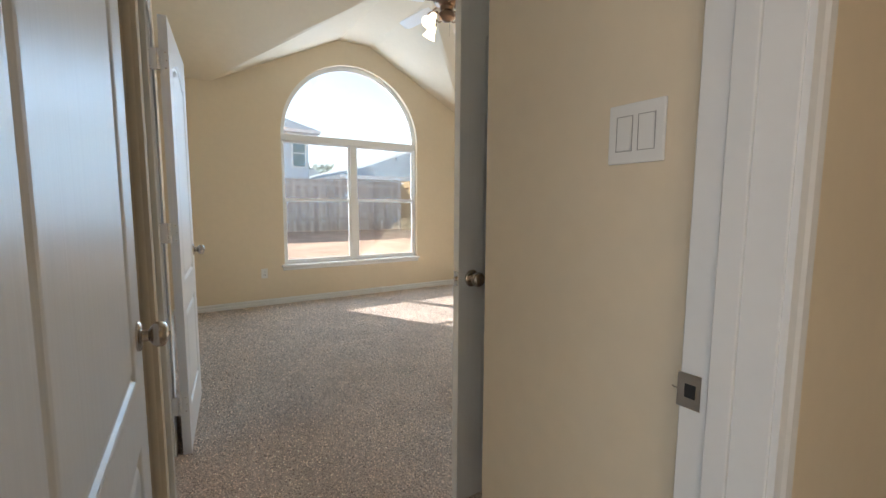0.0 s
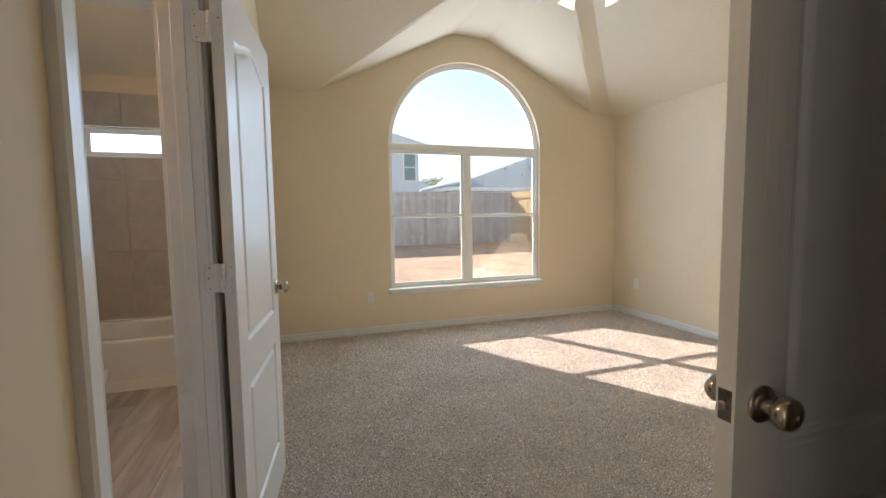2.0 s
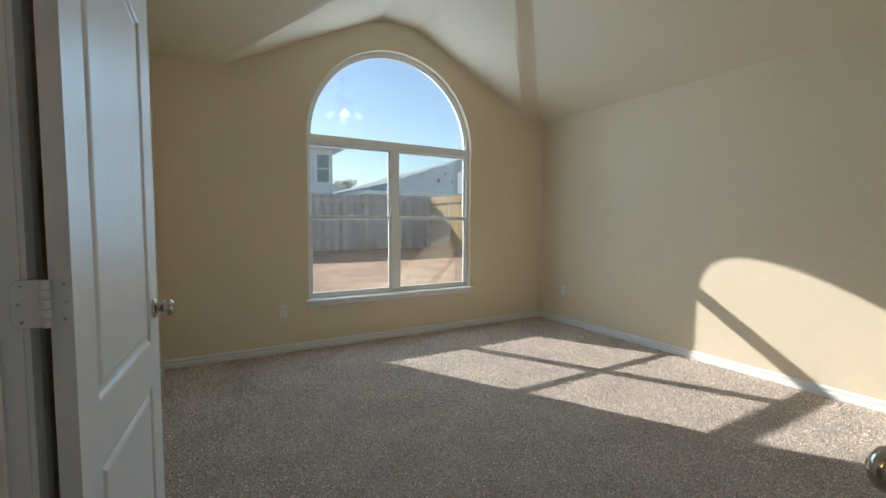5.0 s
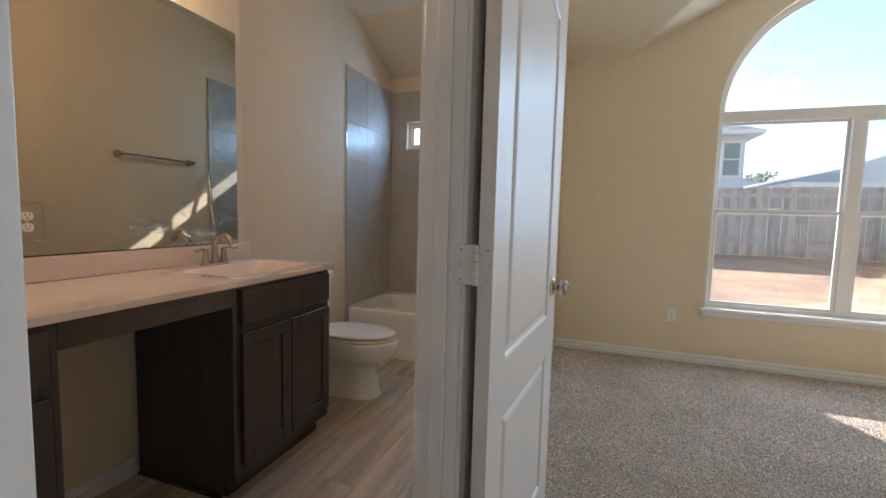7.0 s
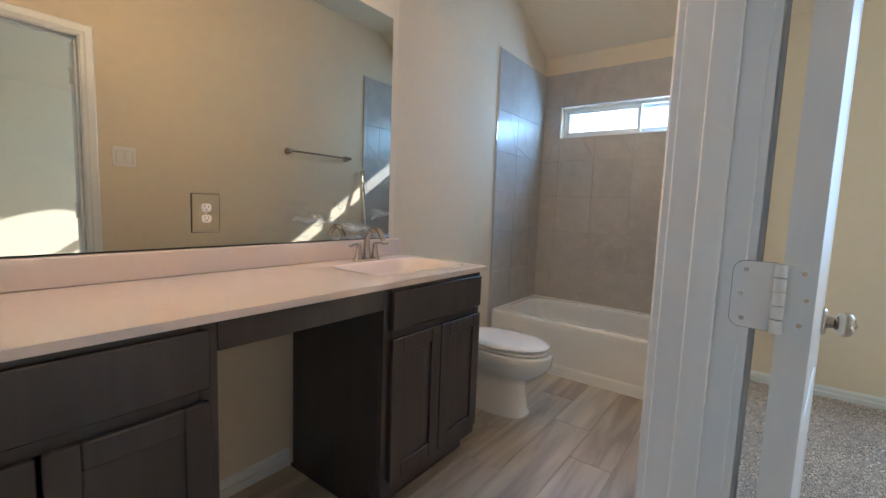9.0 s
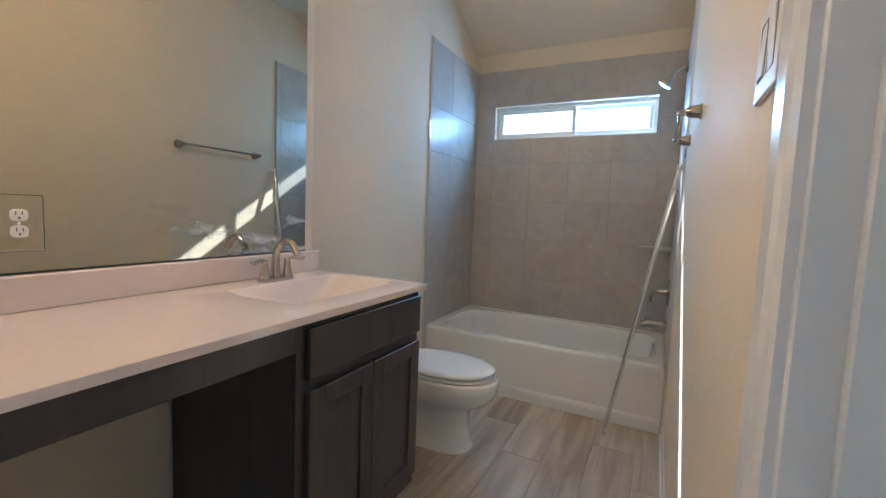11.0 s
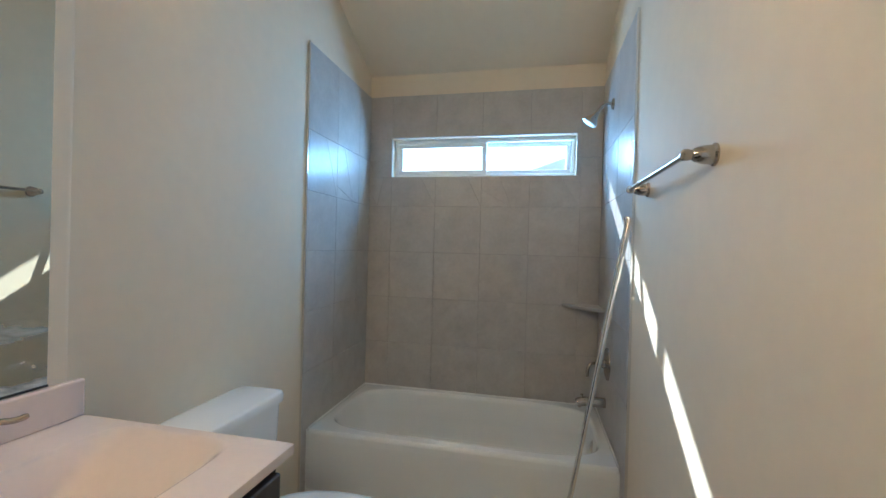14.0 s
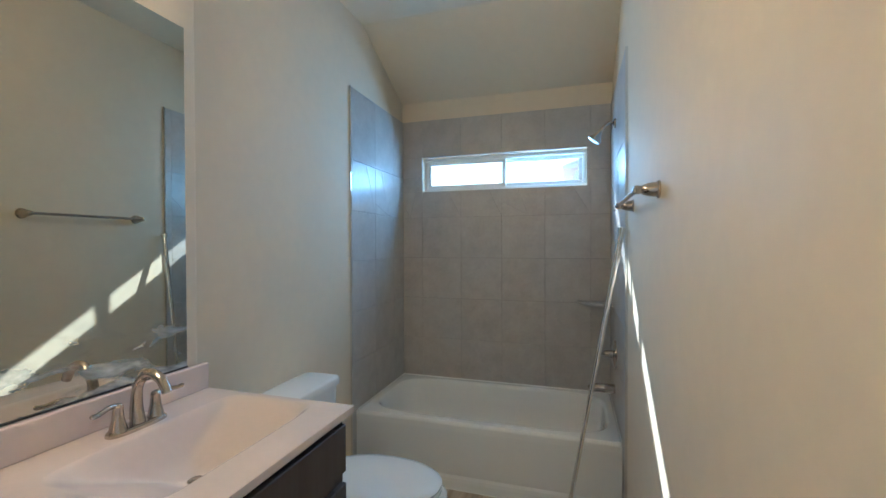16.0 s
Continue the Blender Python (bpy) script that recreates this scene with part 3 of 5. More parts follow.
def pane(top, x0, x1, z0, z1, y):
    for d in (0.0, 0.009):
        ob = part("pane", box(x0, x1, y + d, y + d + 0.003, z0, z1), GLASS, top, "clear glass")
        ob.visible_shadow = False


def bedroom_window():
    top = empty("window_1", "white vinyl arched window over two single-hung sashes", "window", kind="structure")
    y0, y1 = NORTH + 0.055, NORTH + 0.105
    r_in = ARCH_R - 0.036

    def ring(r0, r1, ya, yb):
        angles = [math.pi * i / 48 for i in range(49)]
        return loft([[Vector((ARCH_X + r * math.cos(a), y, SPRING + r * math.sin(a))) for r, y in ((r0, ya), (r1, ya), (r1, yb), (r0, yb))] for a in angles])

    part("arch_frame", ring(r_in, ARCH_R + 0.004, y0, y1), VINYL, top, smooth=True)
    part("arch_bead", ring(r_in - 0.016, r_in + 0.001, y0 + 0.012, y1 - 0.008), VINYL, top, smooth=True)
    x0, x1 = ARCH_X - ARCH_R, ARCH_X + ARCH_R
    part("transom", box(x0, x1, y0 - 0.006, y1, 1.968, 2.053, 0.005), VINYL, top)
    for a, b in ((x0 - 0.003, x0 + 0.028), (x1 - 0.028, x1 + 0.003), (ARCH_X - 0.048, ARCH_X + 0.036)):
        part("mullion", box(a, b, y0 - 0.004, y1, SILL + 0.03, 1.972, 0.005), VINYL, top)
    part("bottom_rail", box(x0, x1, y0 - 0.004, y1, SILL - 0.002, SILL + 0.030, 0.004), VINYL, top)
    for a, b in ((x0 + 0.026, ARCH_X - 0.046), (ARCH_X + 0.034, x1 - 0.026)):
        window_frame(top, a, b, 1.245, 1.971, y0 + 0.024, y0 + 0.044, 0.024)
        window_frame(top, a, b, SILL + 0.026, 1.285, y0 + 0.002, y0 + 0.022, 0.028)
        pane(top, a + 0.022, b - 0.022, 1.267, 1.949, y0 + 0.032)
        pane(top, a + 0.026, b - 0.026, SILL + 0.052, 1.259, y0 + 0.010)
        part("sash_lock", box((a + b) / 2 - 0.025, (a + b) / 2 + 0.025, y0 - 0.012, y0 + 0.004, 1.284, 1.296, 0.003), VINYL, top)
    n = 40
    bm = bmesh.new()
    for y in (y0 + 0.020, y0 + 0.024):
        bm.faces.new([bm.verts.new((ARCH_X + (r_in - 0.004) * math.cos(math.pi * i / n), y, SPRING + (r_in - 0.004) * math.sin(math.pi * i / n))) for i in range(n + 1)])
    ob = part("pane", bm, GLASS, top, "clear half-round glass")
    ob.visible_shadow = False
    # stool and apron
    part("window_stool", box(x0 - 0.035, x1 + 0.025, NORTH - 0.042, y0 + 0.01, SILL - 0.026, SILL + 0.002, 0.007, segs=3), TRIM, top)
    prof = [(0, 0), (0.012, 0.004), (0.016, 0.020), (0.022, 0.036), (0.026, 0.042), (0, 0.042)]
    part("window_apron", loft([[(x, NORTH - d, SILL - 0.068 + z) for d, z in prof] for x in (x0 - 0.02, x1 + 0.01)]), TRIM, top)


def bath_window():
    top = empty("window_2", "white vinyl horizontal sliding window high in the tiled wall", "window", kind="structure")
    x0, x1, z0, z1, y0 = -1.488, -0.293, 1.80, 2.060, BN + 0.052
    window_frame(top, x0, x1, z0, z1, y0, y0 + 0.06, 0.026, "outer_frame")
    xm = -0.872
    window_frame(top, x0 + 0.024, xm + 0.016, z0 + 0.024, z1 - 0.024, y0 + 0.006, y0 + 0.028, 0.030)
    window_frame(top, xm - 0.016, x1 - 0.024, z0 + 0.024, z1 - 0.024, y0 + 0.030, y0 + 0.052, 0.030)
    pane(top, x0 + 0.050, xm - 0.010, z0 + 0.050, z1 - 0.050, y0 + 0.015)
    pane(top, xm + 0.010, x1 - 0.050, z0 + 0.050, z1 - 0.050, y0 + 0.040)
    part("sash_lock", box(xm - 0.012, xm + 0.012, y0 - 0.004, y0 + 0.008, 1.91, 1.95, 0.003), VINYL, top)


# an added, unseen window that frames the hall's fill lamp
def added_hall_window():
    top = empty("added_window_3", "unseen white vinyl window, added to carry the hall's fill light", "window", kind="structure")
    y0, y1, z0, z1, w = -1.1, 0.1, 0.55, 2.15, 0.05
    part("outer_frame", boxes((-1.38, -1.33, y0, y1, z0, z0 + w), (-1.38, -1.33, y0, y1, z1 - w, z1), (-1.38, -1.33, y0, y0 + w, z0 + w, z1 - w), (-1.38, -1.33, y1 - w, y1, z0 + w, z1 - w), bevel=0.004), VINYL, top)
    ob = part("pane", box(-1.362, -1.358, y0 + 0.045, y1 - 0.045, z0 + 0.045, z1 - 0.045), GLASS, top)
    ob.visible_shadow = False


bedroom_window()
bath_window()
added_hall_window()

# ---- doors ----


def knob(parent, m, label="satin nickel"):
    """A round rose and knob that stands out along m's z."""
    k = part("knob", lathe([(0.001, 0), (0.033, 0), (0.033, 0.004), (0.029, 0.008), (0.014, 0.010), (0.0125, 0.021), (0.017, 0.024), (0.024, 0.029), (0.0285, 0.037), (0.0285, 0.046), (0.025, 0.053), (0.016, 0.058), (0.001, 0.060)], m, 32), NICKEL, parent, label, True)
    part("keyhole_button", lathe([(0.001, 0.058), (0.005, 0.058), (0.005, 0.062), (0.001, 0.062)], m, 12), NICKEL, k, smooth=True)
    return k


def panel_loops(x0, x1, z0, z1, rise, y, side, n=24):
    """A moulded panel: sunk cove and raised field, with a cambered top."""
    def outline(off, d):
        a, b, lo, hi = x0 + off, x1 - off, z0 + off, z1 - off
        pts = [(a, lo), (b, lo)]
        for i in range(n + 1):
            u = b + (a - b) * i / n
            k = (u - (a + b) / 2) / ((b - a) / 2)
            pts.append((u, hi - rise * (1 - (0.5 + 0.5 * math.cos(math.pi * k)))))
        return [Vector((u, y - side * d, z)) for u, z in pts]
    return loft([outline(0, 0), outline(0.005, 0.002), outline(0.010, 0.008), outline(0.016, 0.009), outline(0.024, 0.009), outline(0.034, 0.003), outline(0.040, 0.0015), outline(0.044, 0.0012)], cap0=False)


def door_leaf(name, width, m, label, panels=((0.83, 1.90, 0.055), (0.20, 0.69, 0.0)), stile=0.115, group="moulded interior doors", knob_z=0.915, height=2.02):
    """Leaf from its hinge edge at x=0 along +x; its faces at y=0 and y=-0.035."""
    top = empty(name, label, "door", group)
    st = stile
    holes = []
    for lo, hi, rise in panels:
        def high(u, hi=hi, rise=rise):
            k = (u - width / 2) / (width / 2 - st)
            return hi - rise * (1 - (0.5 + 0.5 * math.cos(math.pi * k)))
        holes.append((st, width - st, lo, high))
    holes.sort(key=lambda h: h[2])
    body = bmesh.new()
    mids = (holes[0][3](width / 2) + holes[1][2]) / 2
    slit_wall(0, width, 0, -0.035, lambda u: mids, [holes[0]], along_x, body, 0.012)
    slit_wall(0, width, 0, -0.035, lambda u: height, [holes[1]], along_x, body, mids)
    part("leaf", body, DOOR, top)
    for lo, hi, rise in panels:
        for y, s in ((0.0, 1), (-0.035, -1)):
            part("panel", panel_loops(st, width - st, lo, hi, rise, y, s), DOOR, top, smooth=False)
    kx = width - 0.062
    knob(top, Matrix.Translation((kx, 0, knob_z)) @ pose(0, 0, 0, -90))
    knob(top, Matrix.Translation((kx, -0.035, knob_z)) @ pose(0, 0, 0, 90))
    part("latch_plate", box(width, width + 0.0015, -0.030, -0.005, knob_z - 0.028, knob_z + 0.028, 0.0005), NICKEL, top)
    part("latch_bolt", box(width, width + 0.010, -0.024, -0.012, knob_z - 0.008, knob_z + 0.008, 0.003), NICKEL, top)
    top.matrix_world = m
    return top


def hinge(z, x, y):
    """A butt hinge painted over in white: pin with five knuckles, a leaf on the jamb and one on the door's edge."""
    top = empty("hinge", "white-painted butt hinge with rounded leaves", "hinge", "hinges of the bathroom door", at=(x, y, z))
    for k in range(5):
        part("knuckle", lathe([(0.001, 0), (0.0072, 0), (0.0072, 0.0166), (0.001, 0.0166)], pose(0, 0, -0.0445 + k * 0.018), 14), TRIM, top, smooth=True)
    rim = [(-0.004, -0.0445), (-0.004, 0.0445)] + [(-0.036 - 0.014 * math.sin(a), 0.0305 + 0.014 * math.cos(a)) for a in [math.pi / 16 * i for i in range(9)]] + [(-0.036 - 0.014 * math.cos(a), -0.0305 - 0.014 * math.sin(a)) for a in [math.pi / 16 * i for i in range(9)]]
    # a slightly larger dark plate draws the shadow line round the leaf
    part("mortise_gap", loft([[(-0.027 + (u + 0.027) * 1.025, y, v * 1.015) for u, v in rim] for y in (0.0073, 0.0066)]), RUBBER, top, "dark plate drawing the joint's shadow line")
    part("jamb_leaf", loft([[(u, y, v) for u, v in rim] for y in (0.0075, 0.0056)]), TRIM, top)
    part("door_leaf_plate", box(0.002, 0.0345, 0.0098, 0.0118, -0.0445, 0.0445, 0.0006), TRIM, top)
    for ux, uz in ((0.024, 0.033), (0.028, 0.0), (0.024, -0.033)):
        part("screw", lathe([(0.001, 0), (0.003, 0), (0.0025, 0.001), (0.001, 0.001)], Matrix.Translation((ux, 0.0098, uz)) @ pose(0, 0, 0, 90), 10), NICKEL, top, smooth=True)
    for ux, uz in ((-0.036, 0.033), (-0.040, 0.0), (-0.036, -0.033)):
        part("screw", lathe([(0.001, 0), (0.003, 0), (0.0025, 0.001), (0.001, 0.001)], Matrix.Translation((ux, 0.0055, uz)) @ pose(0, 0, 0, 90), 10), NICKEL, top, smooth=True)
    return top


# bathroom door folded back beside its opening
BATH_TURN = 90 - 6.4
door_leaf("bathroom_door", 0.725, pose(0.008, 2.435, 0.0, 0, 0, BATH_TURN), "white moulded two-panel door folded back beside the bathroom", knob_z=0.935)
for hz in (0.26, 1.075, 1.83):
    hinge(hz, 0.006, 2.423)
door_leaf("entry_door", 0.82, pose(-0.130, 0.533, 0, 0, 0, 87.4), "white moulded two-panel door standing open at the entry", stile=0.120)
door_leaf("closet_door", 0.678, pose(1.607, 1.470, 0, 0, 0, 180), "white moulded two-panel closet door standing open", knob_z=0.925)
door_leaf("linen_door", 0.655, pose(-0.255, 1.540, 0, 0, 0, 180 - 18.3), "white moulded two-panel door ajar in the bathroom", knob_z=0.935)


def strike_plate():
    top = empty("strike_plate", "grey metal strike plate on the white door jamb", "strike plate", at=(0.7345, 0.511, 0.897))
    part("plate", boxes((-0.0015, 0.0, -0.018, 0.020, -0.030, -0.012), (-0.0015, 0.0, -0.018, 0.020, 0.012, 0.030), (-0.0015, 0.0, -0.018, -0.010, -0.012, 0.012), (-0.0015, 0.0, 0.008, 0.020, -0.012, 0.012)), NICKEL, top)
    part("bolt_hole", box(-0.0008, 0.0004, -0.010, 0.008, -0.012, 0.012), SLOT, top)
    part("lip", tube(arc([(-0.001, 0.020, 0), (-0.002, 0.026, 0), (0.002, 0.030, 0)], 4), 0.0012), NICKEL, top)


strike_plate()


def face_plate(name, m, width, label, category, inner, height=0.115):
    """A wall plate with rounded edges in the plane of m; inner(top) adds rockers or sockets."""
    top = empty(name, label, category)
    part("cover_plate", box(-width / 2, width / 2, -height / 2, height / 2, 0, 0.006, 0.0025, segs=2), PLASTIC, top)
    inner(top)
    top.matrix_world = m
    return top


def rockers(n):
    def inner(top):
        for k in range(n):
            x = (k - (n - 1) / 2) * 0.046
            # strips in grout grey paint the shading lines round the rocker
            part("switch_surround", boxes((x - 0.0175, x - 0.0163, -0.034, 0.034, 0.005, 0.0068), (x + 0.0163, x + 0.0175, -0.034, 0.034, 0.005, 0.0068), (x - 0.0175, x + 0.0175, 0.0328, 0.034, 0.005, 0.0068), (x - 0.0175, x + 0.0175, -0.034, -0.0328, 0.005, 0.0064)), GROUT, top)
            up = 0.0012 if k % 2 == 0 else -0.0012
            part("rocker", loft([[(x - 0.0158, -0.0322, 0.005), (x + 0.0158, -0.0322, 0.005), (x + 0.0158, 0.0322, 0.005), (x - 0.0158, 0.0322, 0.005)], [(x - 0.0152, -0.0316, 0.0072 + up), (x + 0.0152, -0.0316, 0.0072 + up), (x + 0.0152, 0.0316, 0.0072 - up), (x - 0.0152, 0.0316, 0.0072 - up)]]), PLASTIC, top)
    return inner


def sockets(top):
    for z in (-0.0195, 0.0195):
        body = part("socket", loft([[v + Vector((0, 0, 0)) for v in oval(0, z, h, 0.0165 - d, 0.0145 - d, 3.2, 24)] for h, d in ((0.005, 0), (0.0082, 0), (0.0088, 0.001))]), PLASTIC, top)
        for x, hh in ((-0.006, 0.0045), (0.006, 0.0038)):
            part("slot", box(x - 0.0010, x + 0.0010, z + 0.0005, z + 0.0005 + 2 * hh, 0.0086, 0.0092), SLOT, body)
        part("slot", lathe([(0.0001, 0.0086), (0.0026, 0.0086), (0.0026, 0.0092), (0.0001, 0.0092)], pose(0, z - 0.0065, 0), 10), SLOT, body)
    part("screw", lathe([(0.0001, 0.0055), (0.003, 0.0055), (0.003, 0.0066), (0.0001, 0.0068)], pose(0, 0, 0), 10), PLASTIC, top)


# plates: local x along the wall, y up, z out of the wall
def on_wall(x, y, z, normal_turn):
    return Matrix.Translation((x, y, z)) @ pose(0, 0, 0, 0, 0, normal_turn) @ pose(0, 0, 0, 90, 0, 0)


face_plate("light_switch", on_wall(0.778, 0.660, 1.347, -90), 0.117, "white double rocker switch on the cream wall", "light switch", rockers(2))
face_plate("light_switch", on_wall(BE, 2.62, 1.398, -90), 0.117, "white double rocker switch beside the bathroom door", "light switch", rockers(2))
face_plate("wall_outlet", on_wall(0.912, NORTH, 0.396, 0), 0.07, "white duplex outlet below the arched window", "outlet", sockets)
face_plate("wall_outlet", on_wall(EAST, 5.045, 0.408, -90), 0.07, "white duplex outlet on the cream side wall", "outlet", sockets)

# ---- ceiling fan ----


def ceiling_fan(x, y):
    z = 3.33
    top = empty("ceiling_fan", "ceiling fan with pale blades and four lit bell shades", "ceiling fan", at=(x, y, z))
    part("canopy", lathe([(0.001, 0), (0.065, 0), (0.065, -0.02), (0.05, -0.06), (0.018, -0.075), (0.001, -0.075)], None, 32), BRONZE, top, "dark bronze", True)
    part("downrod", lathe([(0.001, -0.07), (0.012, -0.07), (0.012, -0.24), (0.001, -0.24)], None, 16), BRONZE, top, smooth=True)
    part("motor", lathe([(0.001, -0.22), (0.05, -0.225), (0.11, -0.25), (0.125, -0.285), (0.125, -0.33), (0.10, -0.365), (0.06, -0.38), (0.055, -0.42), (0.072, -0.44), (0.072, -0.475), (0.04, -0.50), (0.001, -0.505)], None, 40), BRONZE, top, "dark bronze", True)
    for k in range(5):
        a = 2 * math.pi * k / 5 + 0.45
        m = pose(0, 0, 0, 0, 0, math.degrees(a))
        bl = [[m @ Vector((r, s * w * 0.5, -0.345 + s * 0.010 + h)) for s, h in ((-1, 0), (1, 0), (1, 0.006), (-1, 0.006))] for r, w in ((0.20, 0.10), (0.25, 0.125), (0.50, 0.142), (0.62, 0.135), (0.655, 0.10), (0.665, 0.04))]
        b = part("blade", loft(bl), VINYL, top, "pale blade")
        arm = [m @ Vector(p) for p in ((0.10, 0, -0.34), (0.15, 0.02, -0.355), (0.20, 0.0, -0.352), (0.26, 0, -0.352))]
        part("blade_iron", tube(arc(arm, 5), 0.008, 8), BRONZE, b, smooth=True)
    for k in range(4):
        a = 2 * math.pi * k / 4 + 0.25
        m = pose(0, 0, -0.47, 0, 0, math.degrees(a))
        part("lamp_arm", tube(arc([m @ Vector(p) for p in ((0.05, 0, 0), (0.09, 0, -0.015), (0.125, 0, 0.01), (0.150, 0, -0.012))], 6), 0.006, 8), BRONZE, top, smooth=True)
        mm = m @ pose(0.150, 0, -0.012, 0, -38, 0)
        part("socket_cup", lathe([(0.001, 0.012), (0.020, 0.010), (0.024, -0.008), (0.022, -0.024), (0.001, -0.026)], mm, 20), BRONZE, top, smooth=True)
        part("shade", lathe([(0.024, -0.015), (0.030, -0.030), (0.036, -0.060), (0.046, -0.095), (0.062, -0.128), (0.064, -0.130), (0.058, -0.126), (0.043, -0.095), (0.033, -0.060), (0.026, -0.030)], mm, 28), SHADE, top, "lit frosted glass", True)
        part("bulb", lathe([(0.001, -0.03), (0.013, -0.04), (0.024, -0.075), (0.026, -0.092), (0.018, -0.110), (0.001, -0.116)], mm, 16), BULB, top, "glowing bulb", True)
    part("pull_chain", tube([(0.03, 0, -0.50), (0.03, 0, -0.62)], 0.0018, 6), NICKEL, top)


ceiling_fan(2.16, 3.45)

# ---- bathroom ----
CT, CX = 0.906, -1.025      # counter top and its front edge


def vanity_cabinet(name, y0, y1, label, drawer, doors, group="espresso vanity cabinets"):
    top = empty(name, label, "vanity cabinet", group)
    xf, xb = CX - 0.039, MW + 0.02
    for nm, r in (("bottom_panel", (xb, xf, y0 + 0.018, y1 - 0.018, 0.10, 0.118)), ("back_panel", (xb, xb + 0.008, y0 + 0.018, y1 - 0.018, 0.118, CT - 0.022))):
        part(nm, box(*r), ESPRESSO, top)
    # sides notched for the toe space
    for a in (y0, y1 - 0.018):
        part("side_panel", loft([[(x, y, z) for x, z in ((xb, 0.0), (xf - 0.055, 0.0), (xf - 0.055, 0.10), (xf, 0.10), (xf, CT - 0.022), (xb, CT - 0.022))] for y in (a, a + 0.018)]), ESPRESSO, top)
    part("face_frame", boxes((xf, xf + 0.019, y0, y0 + 0.042, 0.10, CT - 0.022), (xf, xf + 0.019, y1 - 0.042, y1, 0.10, CT - 0.022), (xf, xf + 0.019, y0 + 0.042, y1 - 0.042, CT - 0.062, CT - 0.022), (xf, xf + 0.019, y0 + 0.042, y1 - 0.042, 0.10, 0.165), (xf, xf + 0.019, y0 + 0.042, y1 - 0.042, 0.690, 0.722), bevel=0.001), ESPRESSO, top)
    part("toe_kick", box(xf - 0.055, xf - 0.040, y0 + 0.018, y1 - 0.018, 0.0, 0.10), ESPRESSO, top)
    part("plinth_moulding", boxes((xb, xf - 0.055, y0 - 0.011, y0, 0.003, 0.022), bevel=0.003), ESPRESSO, top)
    for a, b in drawer:
        part("drawer_front", box(xf + 0.0195, xf + 0.0385, a, b, 0.726, 0.868, 0.003), ESPRESSO, top)
    for a, b in doors:
        d = part("door", boxes((xf + 0.0195, xf + 0.0385, a, a + 0.057, 0.152, 0.694), (xf + 0.0195, xf + 0.0385, b - 0.057, b, 0.152, 0.694), (xf + 0.0195, xf + 0.0385, a + 0.057, b - 0.057, 0.152, 0.209), (xf + 0.0195, xf + 0.0385, a + 0.057, b - 0.057, 0.637, 0.694), bevel=0.0025), ESPRESSO, top)
        part("door_panel", box(xf + 0.0195, xf + 0.0295, a + 0.05, b - 0.05, 0.204, 0.642), ESPRESSO, d)


vanity_cabinet("vanity_cabinet", 2.775, 3.398, "espresso wood sink cabinet with two shaker doors", [(2.807, 3.386)], [(2.807, 3.090), (3.096, 3.386)])
vanity_cabinet("vanity_cabinet", 1.530, 2.210, "espresso wood cabinet with two shaker doors beside the knee space", [(1.565, 2.186)], [(1.565, 1.880), (1.887, 2.186)])
knee = empty("knee_apron", "espresso wood apron across the open knee space", "apron")
part("panel", box(CX - 0.037, CX - 0.019, 2.2105, 2.7745, 0.806, CT - 0.022, 0.002), ESPRESSO, knee)
for y in (2.211, 2.744):
    part("cleat", box(CX - 0.072, CX - 0.0375, y, y + 0.03, 0.82, CT - 0.03, 0.002), ESPRESSO, knee)


def countertop():
    top = empty("vanity_countertop", "white cultured marble vanity top with moulded-in basin", "countertop")
    y0, y1, xb = 1.524, 3.432, MW + 0.001
    ya, yb = 2.72, y1
    cx, cy, rx, ry = -1.305, 3.135, 0.165, 0.272
    n = 64

    def basin(drop, west, east, ends):
        """The basin's outline at a depth: steep at the back, long ramps at both ends."""
        x0, x1, e0, e1 = cx - rx + west, cx + rx - east, cy - ry + ends, cy + ry - ends
        return oval((x0 + x1) / 2, (e0 + e1) / 2, CT - drop, (x1 - x0) / 2, (e1 - e0) / 2, 8.0, n)

    # the outer loop takes the turns of the basin's loop
    out = []
    for v in oval(0, 0, 0, rx, ry, 8.0, n):
        d = Vector((v.x, v.y))
        k = min([(CX - cx) / d.x if d.x > 1e-6 else (xb - cx) / d.x if d.x < -1e-6 else 99, (yb - cy) / d.y if d.y > 1e-6 else (ya - cy) / d.y if d.y < -1e-6 else 99])
        out.append(Vector((cx + d.x * k, cy + d.y * k, CT)))
    bm = loft([out, basin(0, -0.006, -0.006, -0.006), basin(0.0008, -0.001, -0.001, -0.001), basin(0.004, 0.004, 0.005, 0.007), basin(0.008, 0.008, 0.010, 0.017), basin(0.048, 0.026, 0.040, 0.095), basin(0.088, 0.046, 0.075, 0.175), basin(0.108, 0.066, 0.105, 0.215), basin(0.118, 0.100, 0.135, 0.240), basin(0.121, 0.125, 0.160, 0.262)], cap0=False)
    t = 0.021
    box(xb, CX, y0, ya, CT - t, CT, 0, bm)
    for r in ((CX - 0.012, CX, ya, yb, CT - t, CT - 0.0006), (xb, CX - 0.012, yb - 0.012, yb, CT - t, CT - 0.0006)):
        box(*r, bm=bm)
    bmesh.ops.remove_doubles(bm, verts=bm.verts[:], dist=1e-5)
    part("top", bm, MARBLE, top, smooth=True)
    part("backsplash", box(xb, xb + 0.02, y0, y1, CT, CT + 0.090, 0.006, segs=3), MARBLE, top)
    part("drain", lathe([(0.001, 0.004), (0.018, 0.004), (0.022, 0.0015), (0.022, -0.004), (0.001, -0.004)], pose(cx - 0.017, cy, CT - 0.1215), 24), NICKEL, top, "satin nickel", True)


countertop()


